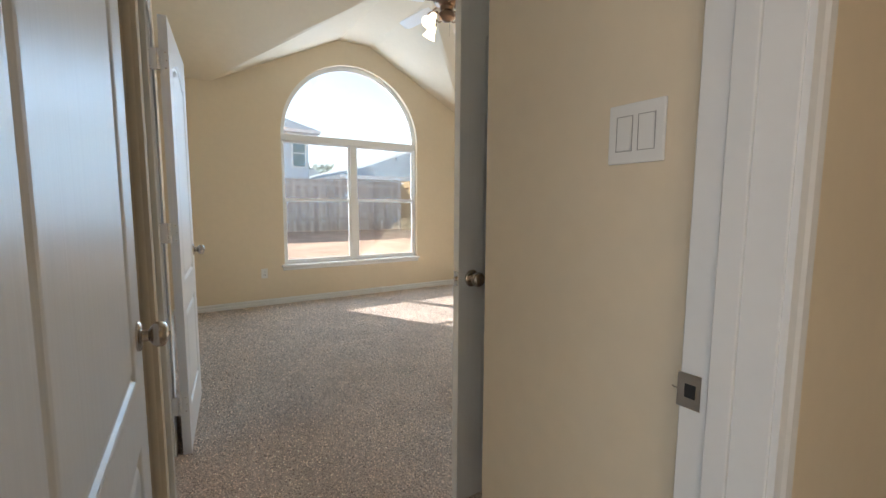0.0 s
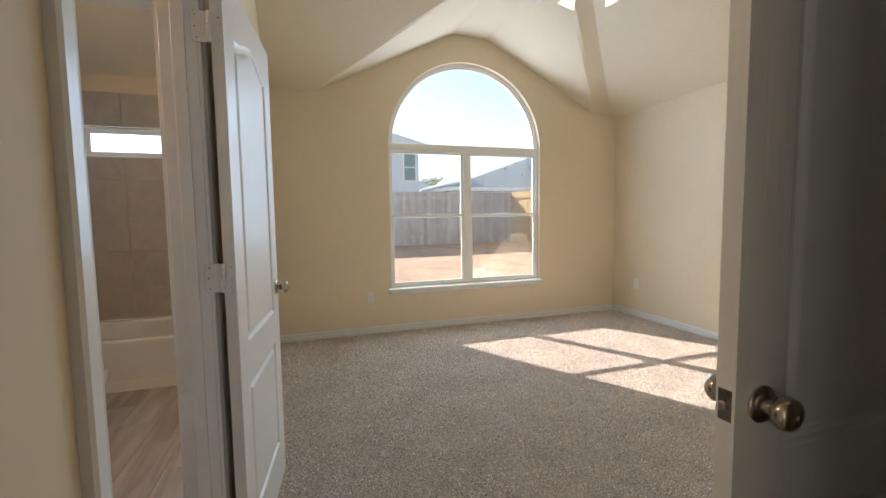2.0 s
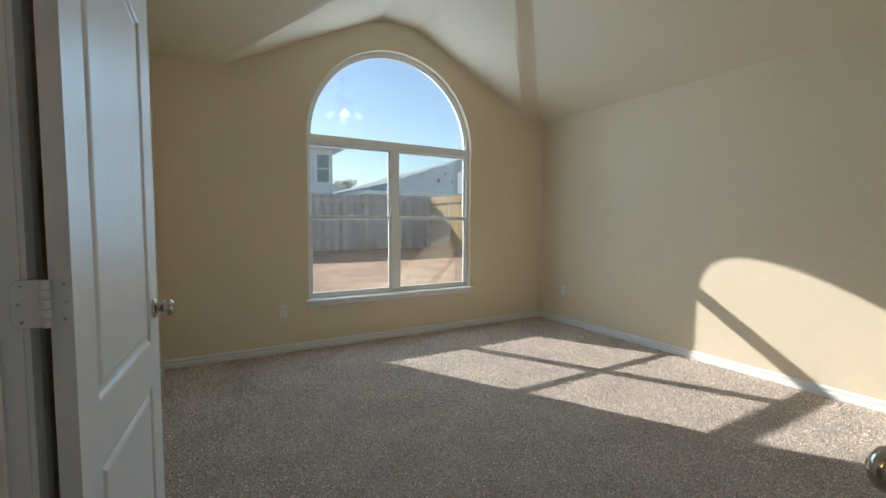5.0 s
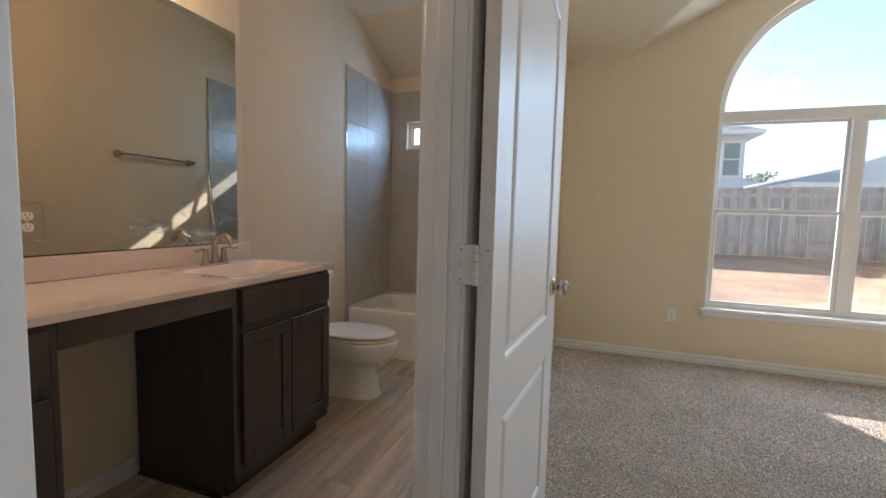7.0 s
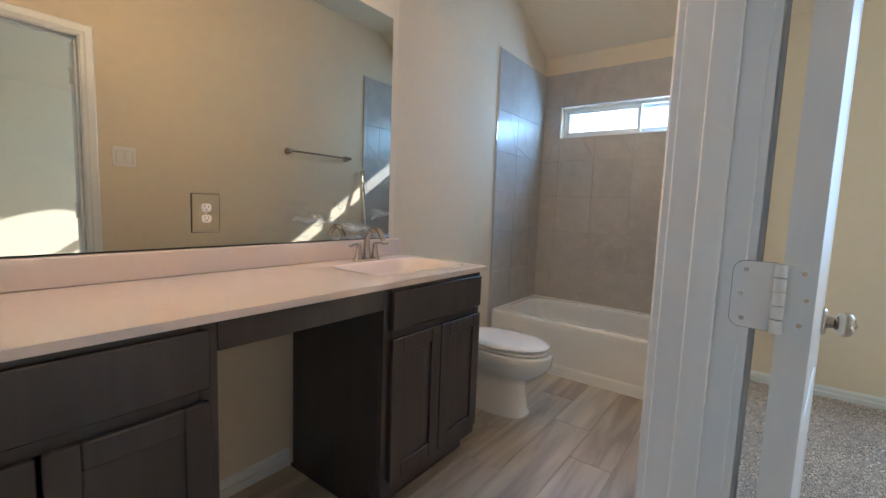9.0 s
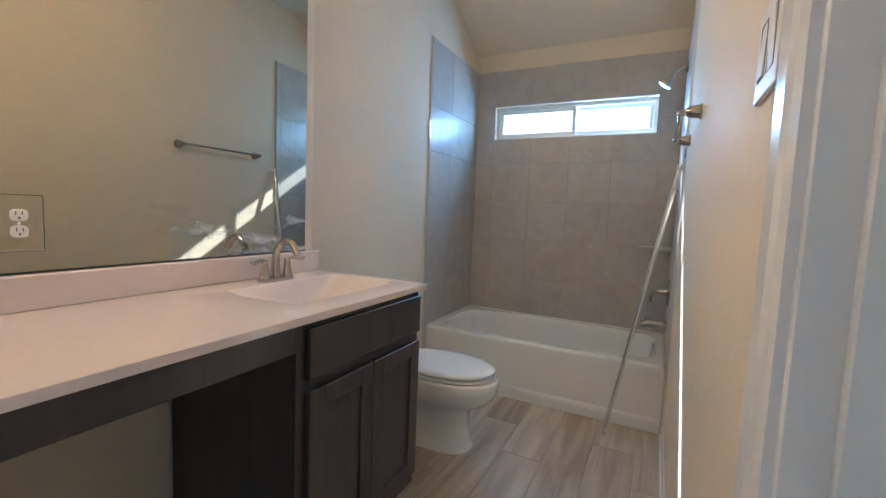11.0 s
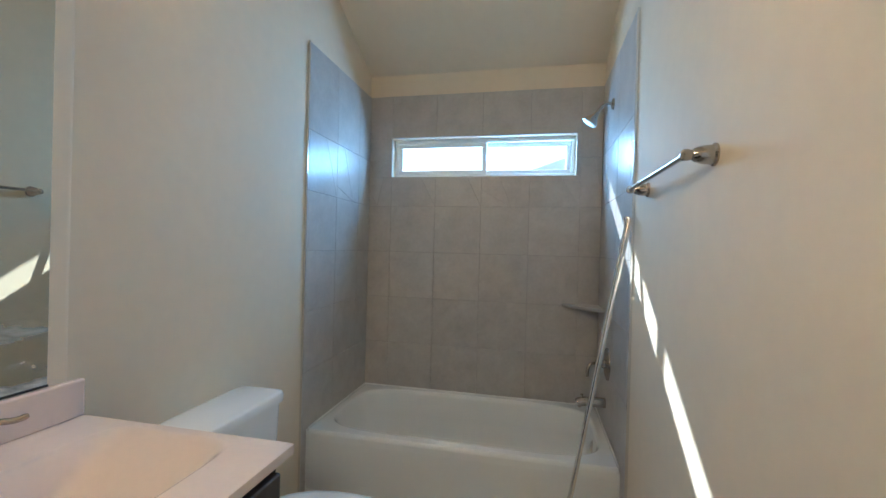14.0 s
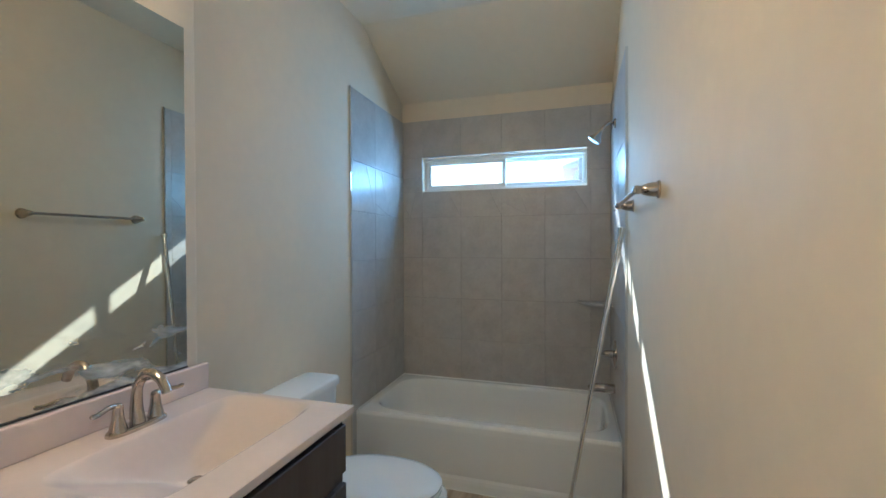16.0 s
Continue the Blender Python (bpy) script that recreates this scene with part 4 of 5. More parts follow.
def faucet(x, y):
    top = empty("bathroom_faucet", "satin nickel two-handle faucet on the vanity top", "faucet", at=(x, y, CT))
    part("base", loft([oval(0, 0, z, 0.026 - d, 0.080 - d, 3.0, 40) for z, d in ((0, 0), (0.008, 0), (0.013, 0.004), (0.014, 0.010))]), NICKEL, top, smooth=True)
    sp = arc([(0, 0, 0.012), (-0.004, 0, 0.06), (0.004, 0, 0.115), (0.040, 0, 0.150), (0.082, 0, 0.140), (0.104, 0, 0.112)], 7)
    part("spout", tube(sp, [0.019 - 0.006 * min(1, i / 12) for i in range(len(sp))], 16), NICKEL, top, smooth=True)
    part("aerator", tube([(0.101, 0, 0.116), (0.108, 0, 0.104)], 0.0125, 16), NICKEL, top, smooth=True)
    part("lift_rod", tube([(-0.022, 0, 0.012), (-0.022, 0, 0.085)], 0.0025, 8), NICKEL, top)
    for s in (-1, 1):
        h = part("handle", lathe([(0.001, 0.010), (0.022, 0.010), (0.020, 0.018), (0.014, 0.045), (0.012, 0.068), (0.013, 0.074), (0.009, 0.080), (0.001, 0.082)], pose(0, s * 0.052, 0), 24), NICKEL, top, smooth=True)
        lv = arc([(-0.004, s * 0.050, 0.074), (0.004, s * 0.075, 0.080), (0.012, s * 0.108, 0.074), (0.018, s * 0.128, 0.077)], 5)
        part("lever", tube(lv, [0.008, 0.0075, 0.007, 0.0065, 0.006] + [0.0062] * (len(lv) - 6) + [0.004], 10), NICKEL, h, smooth=True)


faucet(-1.515, 3.126)


def mirror():
    top = empty("wall_mirror", "large frameless mirror with dusty smears above the vanity", "mirror")
    part("glass", box(MW + 0.001, MW + 0.006, 1.54, 3.357, CT + 0.094, 2.112), MIRROR, top)
    part("bottom_channel", box(MW + 0.001, MW + 0.010, 1.54, 3.357, CT + 0.0915, CT + 0.096), SLOT, top, "dark shadow channel")
    for y in (1.95, 2.85):
        part("clip", box(MW + 0.001, MW + 0.012, y, y + 0.018, 2.104, 2.122, 0.002), PLASTIC, top)


mirror()


def mirror_outlet(y, z):
    m = on_wall(MW + 0.0065, y, z, 90)
    ob = face_plate("mirror_outlet", m, 0.094, "duplex outlet with mirrored cover plate set in the mirror", "outlet", sockets, 0.135)
    part("plate_gap", box(-0.0485, 0.0485, -0.069, 0.069, 0, 0.0012), SLOT, ob, "dark joint round the plate")
    for c in ob.children:
        if c.name.startswith("cover_plate"):
            c.data = c.data.copy()
            c.data.materials[0] = PLATE_MIRROR
            c["label"] = "mirrored plate"


mirror_outlet(2.432, 1.121)


def vanity_light():
    """Bulbs that show as sparks on the vanity top."""
    y0, y1, z = 2.15, 2.95, 2.40
    top = empty("vanity_light", "nickel vanity light bar with four lit bulbs", "vanity light")
    part("back_plate", box(MW + 0.001, MW + 0.025, y0, y1, z - 0.05, z + 0.05, 0.006), NICKEL, top)
    for k in range(4):
        y = y0 + 0.1 + k * 0.2
        part("arm", tube(arc([(MW + 0.02, y, z), (MW + 0.09, y, z + 0.01), (MW + 0.12, y, z - 0.03)], 5), 0.007, 8), NICKEL, top, smooth=True)
        part("socket", lathe([(0.001, 0), (0.020, 0), (0.024, -0.012), (0.020, -0.03), (0.001, -0.03)], pose(MW + 0.12, y, z - 0.03), 20), NICKEL, top, smooth=True)
        part("bulb", lathe([(0.001, -0.028), (0.014, -0.032), (0.030, -0.048), (0.038, -0.072), (0.036, -0.09), (0.026, -0.106), (0.010, -0.114), (0.001, -0.115)], pose(MW + 0.12, y, z - 0.03), 20), WARMBULB, top, "glowing globe bulb", True)


vanity_light()


def toilet(y):
    top = empty("toilet", "white porcelain two-piece toilet with closed oval lid", "toilet", at=(BW, y, 0))
    top.scale = (1.03, 1.0, 1.065)
    n = 48
    rows = [(0.00, 0.425, 0.220, 0.120, 2.8), (0.012, 0.425, 0.219, 0.119, 2.8), (0.028, 0.425, 0.207, 0.110, 2.7), (0.10, 0.425, 0.197, 0.104, 2.5), (0.175, 0.43, 0.190, 0.100, 2.4), (0.205, 0.44, 0.202, 0.112, 2.2), (0.235, 0.462, 0.236, 0.140, 2.1), (0.265, 0.476, 0.262, 0.163, 2.1), (0.295, 0.482, 0.277, 0.178, 2.1), (0.335, 0.484, 0.281, 0.182, 2.1), (0.352, 0.484, 0.278, 0.179, 2.1), (0.359, 0.484, 0.270, 0.171, 2.1)]
    part("bowl", loft([oval(cx, 0, z, rx, ry, p, n) for z, cx, rx, ry, p in rows]), PORCELAIN, top, smooth=True)
    part("seat", loft([oval(0.477, 0, z, 0.262 - d, 0.174 - d, 2.15, n) for z, d in ((0.362, 0.005), (0.365, 0), (0.374, 0), (0.378, 0.005))]), PORCELAIN, top, smooth=True)
    part("lid", loft([oval(0.477, 0, z, 0.264 - d, 0.176 - d, 2.15, n) for z, d in ((0.383, 0.007), (0.386, 0.001), (0.394, 0), (0.401, 0.010), (0.405, 0.035), (0.408, 0.09))]), PORCELAIN, top, smooth=True)
    for s in (-0.075, 0.075):
        part("seat_hinge", box(0.185, 0.225, s - 0.02, s + 0.02, 0.358, 0.390, 0.008), PORCELAIN, top)
    part("rear_deck", box(0.02, 0.27, -0.115, 0.115, 0.18, 0.361, 0.03, segs=3), PORCELAIN, top, smooth=True)
    tk = part("tank", loft([oval(0.099, -0.012, z, rx, ry, 7.0, n) for z, rx, ry in ((0.361, 0.076, 0.172), (0.38, 0.084, 0.183), (0.68, 0.092, 0.198), (0.688, 0.091, 0.197))]), PORCELAIN, top, smooth=True)
    part("tank_lid", loft([oval(0.102, -0.012, z, rx, ry, 7.0, n) for z, rx, ry in ((0.688, 0.094, 0.200), (0.692, 0.101, 0.208), (0.714, 0.101, 0.208), (0.722, 0.096, 0.203), (0.726, 0.082, 0.19))]), PORCELAIN, top, smooth=True)
    part("flush_lever", tube(arc([(0.198, -0.15, 0.62), (0.215, -0.15, 0.62), (0.222, -0.12, 0.618), (0.222, -0.07, 0.612)], 5), 0.007, 10), CHROME, tk, "chrome", True)
    for s in (-1, 1):
        part("bolt_cap", lathe([(0.001, 0.03), (0.010, 0.028), (0.013, 0.015), (0.013, 0.005), (0.001, 0.004)], pose(0.36, s * 0.118, 0), 14), PORCELAIN, top, smooth=True)


toilet(3.887)

TY, TH = 4.572, 0.390      # front and height of the tub


def bathtub():
    x0, x1, y0, y1 = BW + 0.011, BE - 0.013, TY, BN - 0.002
    top = empty("bathtub", "white alcove bathtub with plain apron below grey tile", "bathtub")
    cx, cy, n = (x0 + x1) / 2, (y0 + y1) / 2 + 0.005, 96

    def inner(kx, ky, z, sx=0.0):
        return oval(cx + sx, cy, z, kx, ky, 5.0, n)

    hx, hy = (x1 - x0) / 2, (y1 - y0) / 2
    out = []
    for v in inner(hx - 0.07, hy - 0.075, 0):
        d = Vector((v.x - cx, v.y - cy))
        kx_ = ((x1 if d.x > 0 else x0) - cx) / d.x if abs(d.x) > 1e-6 else 99
        ky_ = ((y1 if d.y > 0 else y0) - cy) / d.y if abs(d.y) > 1e-6 else 99
        k = min(kx_, ky_)
        out.append(Vector((cx + d.x * k, cy + d.y * k, TH)))

    def scaled(loop, inset, z):
        return [Vector((min(max(v.x, x0 + inset), x1 - inset), min(max(v.y, y0 + inset), y1 - inset), z)) for v in loop]

    loops = [scaled(out, 0, TH - 0.02), scaled(out, 0.003, TH - 0.006), scaled(out, 0.009, TH), scaled(out, 0.013, TH), inner(hx - 0.040, hy - 0.046, TH), inner(hx - 0.045, hy - 0.052, TH - 0.0005), inner(hx - 0.052, hy - 0.059, TH - 0.005), inner(hx - 0.060, hy - 0.066, TH - 0.025), inner(hx - 0.085, hy - 0.080, TH - 0.15, 0.012), inner(hx - 0.115, hy - 0.098, TH - 0.26, 0.02), inner(hx - 0.16, hy - 0.135, TH - 0.305, 0.025), inner(hx - 0.4, hy - 0.26, TH - 0.318, 0.03)]
    part("basin", loft(loops, cap0=False), ACRYLIC, top, smooth=True)
    prof = [(y0 + 0.02, TH - 0.02), (y0, TH - 0.02), (y0 - 0.001, TH - 0.05), (y0 + 0.006, 0.085), (y0 - 0.001, 0.070), (y0 - 0.004, 0.052), (y0 - 0.006, 0.0), (y0 + 0.02, 0.0)]
    part("apron", loft([[(x, y, z) for y, z in prof] for x in (x0, x1)]), ACRYLIC, top)
    part("caulk_bead", boxes((x0, x1, y0 - 0.014, y0 - 0.005, 0.0, 0.012), bevel=0.003), PLASTIC, top)
    part("caulk_line", boxes((x0, x0 + 0.006, y0 + 0.01, y1, TH - 0.002, TH + 0.006), (x1 - 0.006, x1, y0 + 0.01, y1, TH - 0.002, TH + 0.006), (x0, x1, y1 - 0.016, y1 - 0.008, TH - 0.002, TH + 0.006), (x0 - 0.004, x0 + 0.003, y0 - 0.004, y0 + 0.006, 0.01, TH)), PLASTIC, top, "white caulk")
    part("overflow_plate", lathe([(0.001, 0.006), (0.020, 0.006), (0.031, 0.002), (0.031, 0), (0.001, 0)], Matrix.Translation((x1 - 0.066, cy, TH - 0.085)) @ pose(0, 0, 0, 0, -82, 0), 28), NICKEL, top, "satin nickel", True)
    part("drain", lathe([(0.001, 0.004), (0.030, 0.003), (0.034, 0), (0.001, 0)], pose(x1 - 0.30, cy, TH - 0.318), 24), NICKEL, top, "satin nickel", True)


bathtub()


def shower_head():
    top = empty("wall_shower", "satin nickel wall shower with tilted head on a curved arm", "shower", at=(BE - 0.012, 4.988, 2.118))
    part("flange", lathe([(0.001, 0), (0.030, 0), (0.026, 0.008), (0.012, 0.012), (0.001, 0.012)], pose(0, 0, 0, 0, -90), 24), NICKEL, top, smooth=True)
    part("arm", tube(arc([(0, 0, 0), (-0.035, 0, 0.004), (-0.065, 0, -0.018), (-0.085, 0, -0.045)], 6), 0.009, 12), NICKEL, top, smooth=True)
    part("head", lathe([(0.001, 0.012), (0.012, 0.010), (0.014, -0.004), (0.022, -0.020), (0.036, -0.042), (0.040, -0.052), (0.040, -0.058), (0.001, -0.058)], pose(-0.088, 0, -0.05, 0, 35), 28), NICKEL, top, smooth=True)
    part("spray_face", lathe([(0.001, -0.0582), (0.034, -0.0582), (0.033, -0.061), (0.001, -0.062)], pose(-0.088, 0, -0.05, 0, 35), 28), PLASTIC, top, smooth=True)


def tub_valve():
    top = empty("tub_valve", "satin nickel shower valve with round plate and lever", "shower valve", at=(BE - 0.012, 4.960, 0.745))
    part("escutcheon", lathe([(0.001, 0), (0.085, 0), (0.083, 0.006), (0.06, 0.012), (0.03, 0.016), (0.001, 0.016)], pose(0, 0, 0, 0, -90), 40), NICKEL, top, smooth=True)
    part("hub", lathe([(0.001, 0.01), (0.024, 0.012), (0.020, 0.045), (0.018, 0.062), (0.001, 0.064)], pose(0, 0, 0, 0, -90), 24), NICKEL, top, smooth=True)
    part("lever", tube(arc([(-0.055, 0, 0), (-0.085, -0.01, -0.002), (-0.10, -0.015, -0.03), (-0.102, -0.016, -0.07)], 6), 0.008, 10), NICKEL, top, smooth=True)


def tub_spout():
    top = empty("tub_spout", "satin nickel tub spout on the tiled wall", "tub spout", at=(BE - 0.012, 5.000, 0.522))
    sp = arc([(0, 0, 0.004), (-0.06, 0, 0.004), (-0.115, 0, 0.002), (-0.145, 0, -0.012)], 6)
    part("spout", tube(sp, [0.027] * 8 + [0.025] * (len(sp) - 9) + [0.021], 20), NICKEL, top, smooth=True)
    part("diverter", lathe([(0.001, 0), (0.006, 0), (0.006, 0.012), (0.009, 0.016), (0.001, 0.018)], pose(-0.12, 0, 0.025), 14), NICKEL, top, smooth=True)


shower_head(), tub_valve(), tub_spout()


def corner_shelf():
    top = empty("corner_shelf", "grey stone corner shelf in the tub surround", "shelf")
    x, y, z, r = BE - 0.0125, BN - 0.0125, 0.99, 0.215
    bm = loft([[Vector((x - r * (1 - k) * u, y - r * (1 - k) * w, zz)) for u, w in ((0, 0), (1, 0), (0.62, 0.48), (0.48, 0.62), (0, 1))] for zz, k in ((z, 0.02), (z + 0.003, 0), (z + 0.015, 0), (z + 0.018, 0.02))])
    part("slab", bm, TILE, top)


corner_shelf()


def towel_bar():
    top = empty("towel_bar", "satin nickel towel bar with flared posts", "towel bar", at=(BE, 3.700, 1.566))
    for y in (0.0, 0.585):
        part("post", lathe([(0.001, 0), (0.027, 0), (0.027, 0.004), (0.023, 0.008), (0.021, 0.030), (0.016, 0.044), (0.011, 0.050), (0.014, 0.058), (0.014, 0.068), (0.008, 0.074), (0.001, 0.075)], pose(0, y, 0, 0, -90), 28), NICKEL, top, smooth=True)
    part("bar", tube([(-0.063, -0.012, 0), (-0.063, 0.597, 0)], 0.0075, 14), NICKEL, top, smooth=True)


towel_bar()


def curtain_rod():
    """A telescoping tension rod that leans on the wall."""
    a, b = Vector((-0.421, 4.392, 0.012)), Vector((-0.156, 4.464, 1.476))
    top = empty("shower_curtain_rod", "chrome tension curtain rod leaning against the wall", "curtain rod", at=a)
    d = b - a
    part("inner_tube", tube([d * 0.012, d * 0.60], 0.0105, 16), CHROME, top, smooth=True)
    part("outer_tube", tube([d * 0.55, d * 0.985], 0.0130, 16), CHROME, top, smooth=True)
    part("end_cap", tube([d * 0.0, d * 0.02], [0.0125, 0.0115], 16), PLASTIC, top, "pale plastic", True)
    part("end_cap", tube([d * 0.98, d * 0.995, d * 1.0], [0.014, 0.020, 0.019], 16), CHROME, top, smooth=True)


curtain_rod()

# ---- outside ----
structure("roof_eave", boxes((-2.2, BE + 0.1, BN + 0.15, 6.14, 2.50, 2.57), (-2.2, BE + 0.1, 6.14, 6.17, 2.48, 2.61)), FASCIA, "white painted eave over the bathroom window")



def rise(y):
    return -0.15 + max(0.0, min(y, 15.0) - 5.6) * 0.0457


ys = [-300, 0, 5.4, 6.5, 8, 10, 12, 13.5, 15, 17, 30, 80, 400, 1500]
bm = bmesh.new()
xs = [-1500, -300, -60, -20, -10, -6, -3, 0, 1, 2, 3, 4, 5, 6, 7, 8, 10, 14, 20, 60, 300, 1500]
grid = [[bm.verts.new((x, y, rise(y) + (0.05 * noise.noise(Vector((x, y, 0))) if 5.6 < y < 14.5 and -10 < x < 14 else 0))) for y in ys] for x in xs]
for i in range(len(xs) - 1):
    for j in range(len(ys) - 1):
        bm.faces.new((grid[i][j], grid[i + 1][j], grid[i + 1][j + 1], grid[i][j + 1]))
structure("ground", bm, DIRT, "bare reddish sandy yard soil", True)


def soil_clods():
    rng = random.Random(8)
    bm = bmesh.new()
    for _ in range(160):
        x, y = rng.uniform(0.5, 9.0), rng.uniform(7.5, 14.8)
        r = rng.uniform(0.010, 0.024)
        m = Matrix.Translation((x, y, rise(y) + 0.002)) @ Euler((rng.random() * 3, rng.random() * 3, rng.random() * 3)).to_matrix().to_4x4() @ Matrix.Diagonal((r, r * rng.uniform(0.6, 1.2), r * rng.uniform(0.4, 0.8), 1))
        bmesh.ops.create_icosphere(bm, subdivisions=1, radius=1.0, matrix=m)
    for v in bm.verts:
        v.co += Vector((rng.gauss(0, 1), rng.gauss(0, 1), rng.gauss(0, 1))) * 0.005
    tagged(part("soil_clods", bm, DIRT), "loose clods of reddish soil on the yard", "soil", kind="stuff")


soil_clods()


def fence_board(w, h):
    bm = loft([[(-w / 2, -0.008, z), (w / 2, -0.008, z), (w / 2, 0.008, z), (-w / 2, 0.008, z)] for z in (0, h - 0.03)] + [[(-w / 2 + 0.03, -0.008, h), (w / 2 - 0.03, -0.008, h), (w / 2 - 0.03, 0.008, h), (-w / 2 + 0.03, 0.008, h)]])
    return bm


def fence(name, p, q, material, label):
    p, q = Vector(p), Vector(q)
    top = empty(name, label, "fence", "yard fences", at=p)
    d = q - p
    n = int(d.length / 0.146)
    ang = math.atan2(d.y, d.x)
    shared = mesh(fence_board(0.140, 1.83), "picket", material)
    for k in range(n):
        ob = new("picket", shared)
        ob.parent = top
        u = d * ((k + 0.5) / n)
        ob.location = (u.x, u.y, random.uniform(-0.02, 0.012))
        ob.rotation_euler = (0, random.uniform(-0.006, 0.006), ang)
    side = Vector((d.y, -d.x, 0)).normalized() * 0.03
    for z in (0.42, 1.62):
        bm = box(0.0, d.length, -0.02, 0.02, z - 0.045, z + 0.045)
        ob = part("rail", bm, material, top)
        ob.location, ob.rotation_euler = side, (0, 0, ang)
    return top


fence("wooden_fence", (-4.0, 15.0, 0.28), (7.6, 15.0, 0.28), FENCE, "weathered grey board fence with two back rails")
fence("wooden_fence", (7.6, 15.0, 0.28), (7.6, 8.0, 0.05), SUNLIT_CEDAR, "cedar board fence at the yard corner, its sunlit yellow put into the colour")


def roof_hip(x0, x1, y0, y1, z0, z1, ridge0, ridge1, yr):
    bm = bmesh.new()
    v = [bm.verts.new(p) for p in ((x0, y0, z0), (x1, y0, z0), (x1, y1, z0), (x0, y1, z0), (ridge0, yr, z1), (ridge1, yr, z1))]
    for f in ((0, 1, 5, 4), (1, 2, 5), (2, 3, 4, 5), (3, 0, 4), (3, 2, 1, 0)):
        bm.faces.new([v[i] for i in f])
    return bm


def far_window(parent, x0, x1, z0, z1, y):
    w = part("window", boxes((x0 - 0.1, x1 + 0.1, y - 0.05, y, z0 - 0.1, z0), (x0 - 0.1, x1 + 0.1, y - 0.05, y, z1, z1 + 0.1), (x0 - 0.1, x0, y - 0.05, y, z0, z1), (x1, x1 + 0.1, y - 0.05, y, z0, z1), (x0, x1, y - 0.045, y, (z0 + z1) / 2 - 0.03, (z0 + z1) / 2 + 0.03)), FASCIA, parent)
    part("pane", box(x0, x1, y - 0.03, y - 0.01, z0, z1), FARGLASS, w)


house = empty("two_storey_house", "pale blue two-storey house with hip roof beyond the fence", "house", at=(0.85, 0, 0))
part("wall", box(-1.2, 6.25, 26, 35, 0.2, 5.45), SIDING, house)
part("roof", roof_hip(-1.8, 6.85, 25.4, 35.6, 5.5, 7.9, 2.3, 2.8, 30.5), SHINGLE, house)
part("fascia", box(-1.8, 6.85, 25.35, 35.6, 5.35, 5.52), FASCIA, house)
for wx in (0.6, 5.35):
    far_window(house, wx, wx + 0.68, 3.45, 5.0, 26.0)

low = empty("single_storey_house", "single-storey house with broad grey shingle roof", "house", at=(0.75, 0, -0.1))
part("wall", box(7.6, 29.2, 23, 39, 0.2, 2.8), SIDING, low)
part("roof", roof_hip(6.9, 30, 22.2, 40, 2.9, 6.88, 19.6, 24.3, 31.0), SHINGLE, low, "grey shingles")
part("fascia", box(6.9, 30, 22.12, 40, 2.72, 2.92), FASCIA, low, "white")
gab = part("gable", loft([[(12.6, y, 2.92), (17.4, y, 2.92), (15.0, y, 4.7)] for y in (21.6, 26.0)]), SHINGLE, low)
part("gable_board", loft([[(12.9, y, 2.92), (17.1, y, 2.92), (15.0, y, 4.45)] for y in (21.52, 21.62)]), SIDING, gab)
for px, py, pz in ((11.6, 24.9, 4.05), (13.6, 25.4, 4.28), (12.3, 24.0, 3.65), (13.3, 24.0, 3.65)):
    part("roof_vent", lathe([(0.001, 0), (0.045, 0), (0.045, 0.20), (0.07, 0.21), (0.07, 0.26), (0.001, 0.28)], pose(px, py, pz), 12), RUBBER, low, smooth=True)

shed = empty("far_house", "distant house with dark hip roof", "house", at=(0, 0, 0))
part("wall", box(9.5, 16, 44, 52, 0.2, 3.0), SIDING, shed)
part("roof", roof_hip(9, 16.5, 43.5, 52.5, 3.0, 5.2, 11.5, 13.5, 48), SHINGLE, shed)


def tree(x, y, h, r, seed):
    rng = random.Random(seed)
    top = empty("tree", "dark green leafy tree beyond the houses", "tree", "distant trees", at=(x, y, 0.2))
    bm = tube(arc([(0, 0, 0), (0.15, 0, h * 0.3), (-0.1, 0.1, h * 0.6), (0, 0, h * 0.9)], 4), [0.32 - 0.02 * i for i in range(13)], 8)
    for k in range(6):
        a = k * 1.05 + rng.random()
        z0 = h * rng.uniform(0.35, 0.6)
        tube(arc([(0, 0, z0), (math.cos(a) * r * 0.4, math.sin(a) * r * 0.4, z0 + h * 0.12), (math.cos(a) * r * 0.8, math.sin(a) * r * 0.8, z0 + h * 0.28)], 3), [0.12, 0.1, 0.09, 0.07, 0.06, 0.05, 0.04], 6, bm)
    part("trunk", bm, BARK, top, smooth=True)
    bm = bmesh.new()
    clumps = [(Vector((rng.gauss(0, 0.45), rng.gauss(0, 0.45), rng.uniform(-0.5, 0.9))), rng.uniform(0.22, 0.5)) for _ in range(26)]
    for c, s in clumps:
        for _ in range(70):
            p = c + Vector((rng.gauss(0, 1), rng.gauss(0, 1), rng.gauss(0, 0.8))) * s * 0.5
            p = Vector((p.x * r, p.y * r, h * 0.68 + p.z * h * 0.28))
            u = Vector((rng.gauss(0, 1), rng.gauss(0, 1), rng.gauss(0, 1))).normalized() * 0.17
            w = u.orthogonal().normalized() * 0.12
            bm.faces.new([bm.verts.new(q) for q in (p - u, p + w, p + u, p - w)])
    part("crown", bm, LEAF, top)


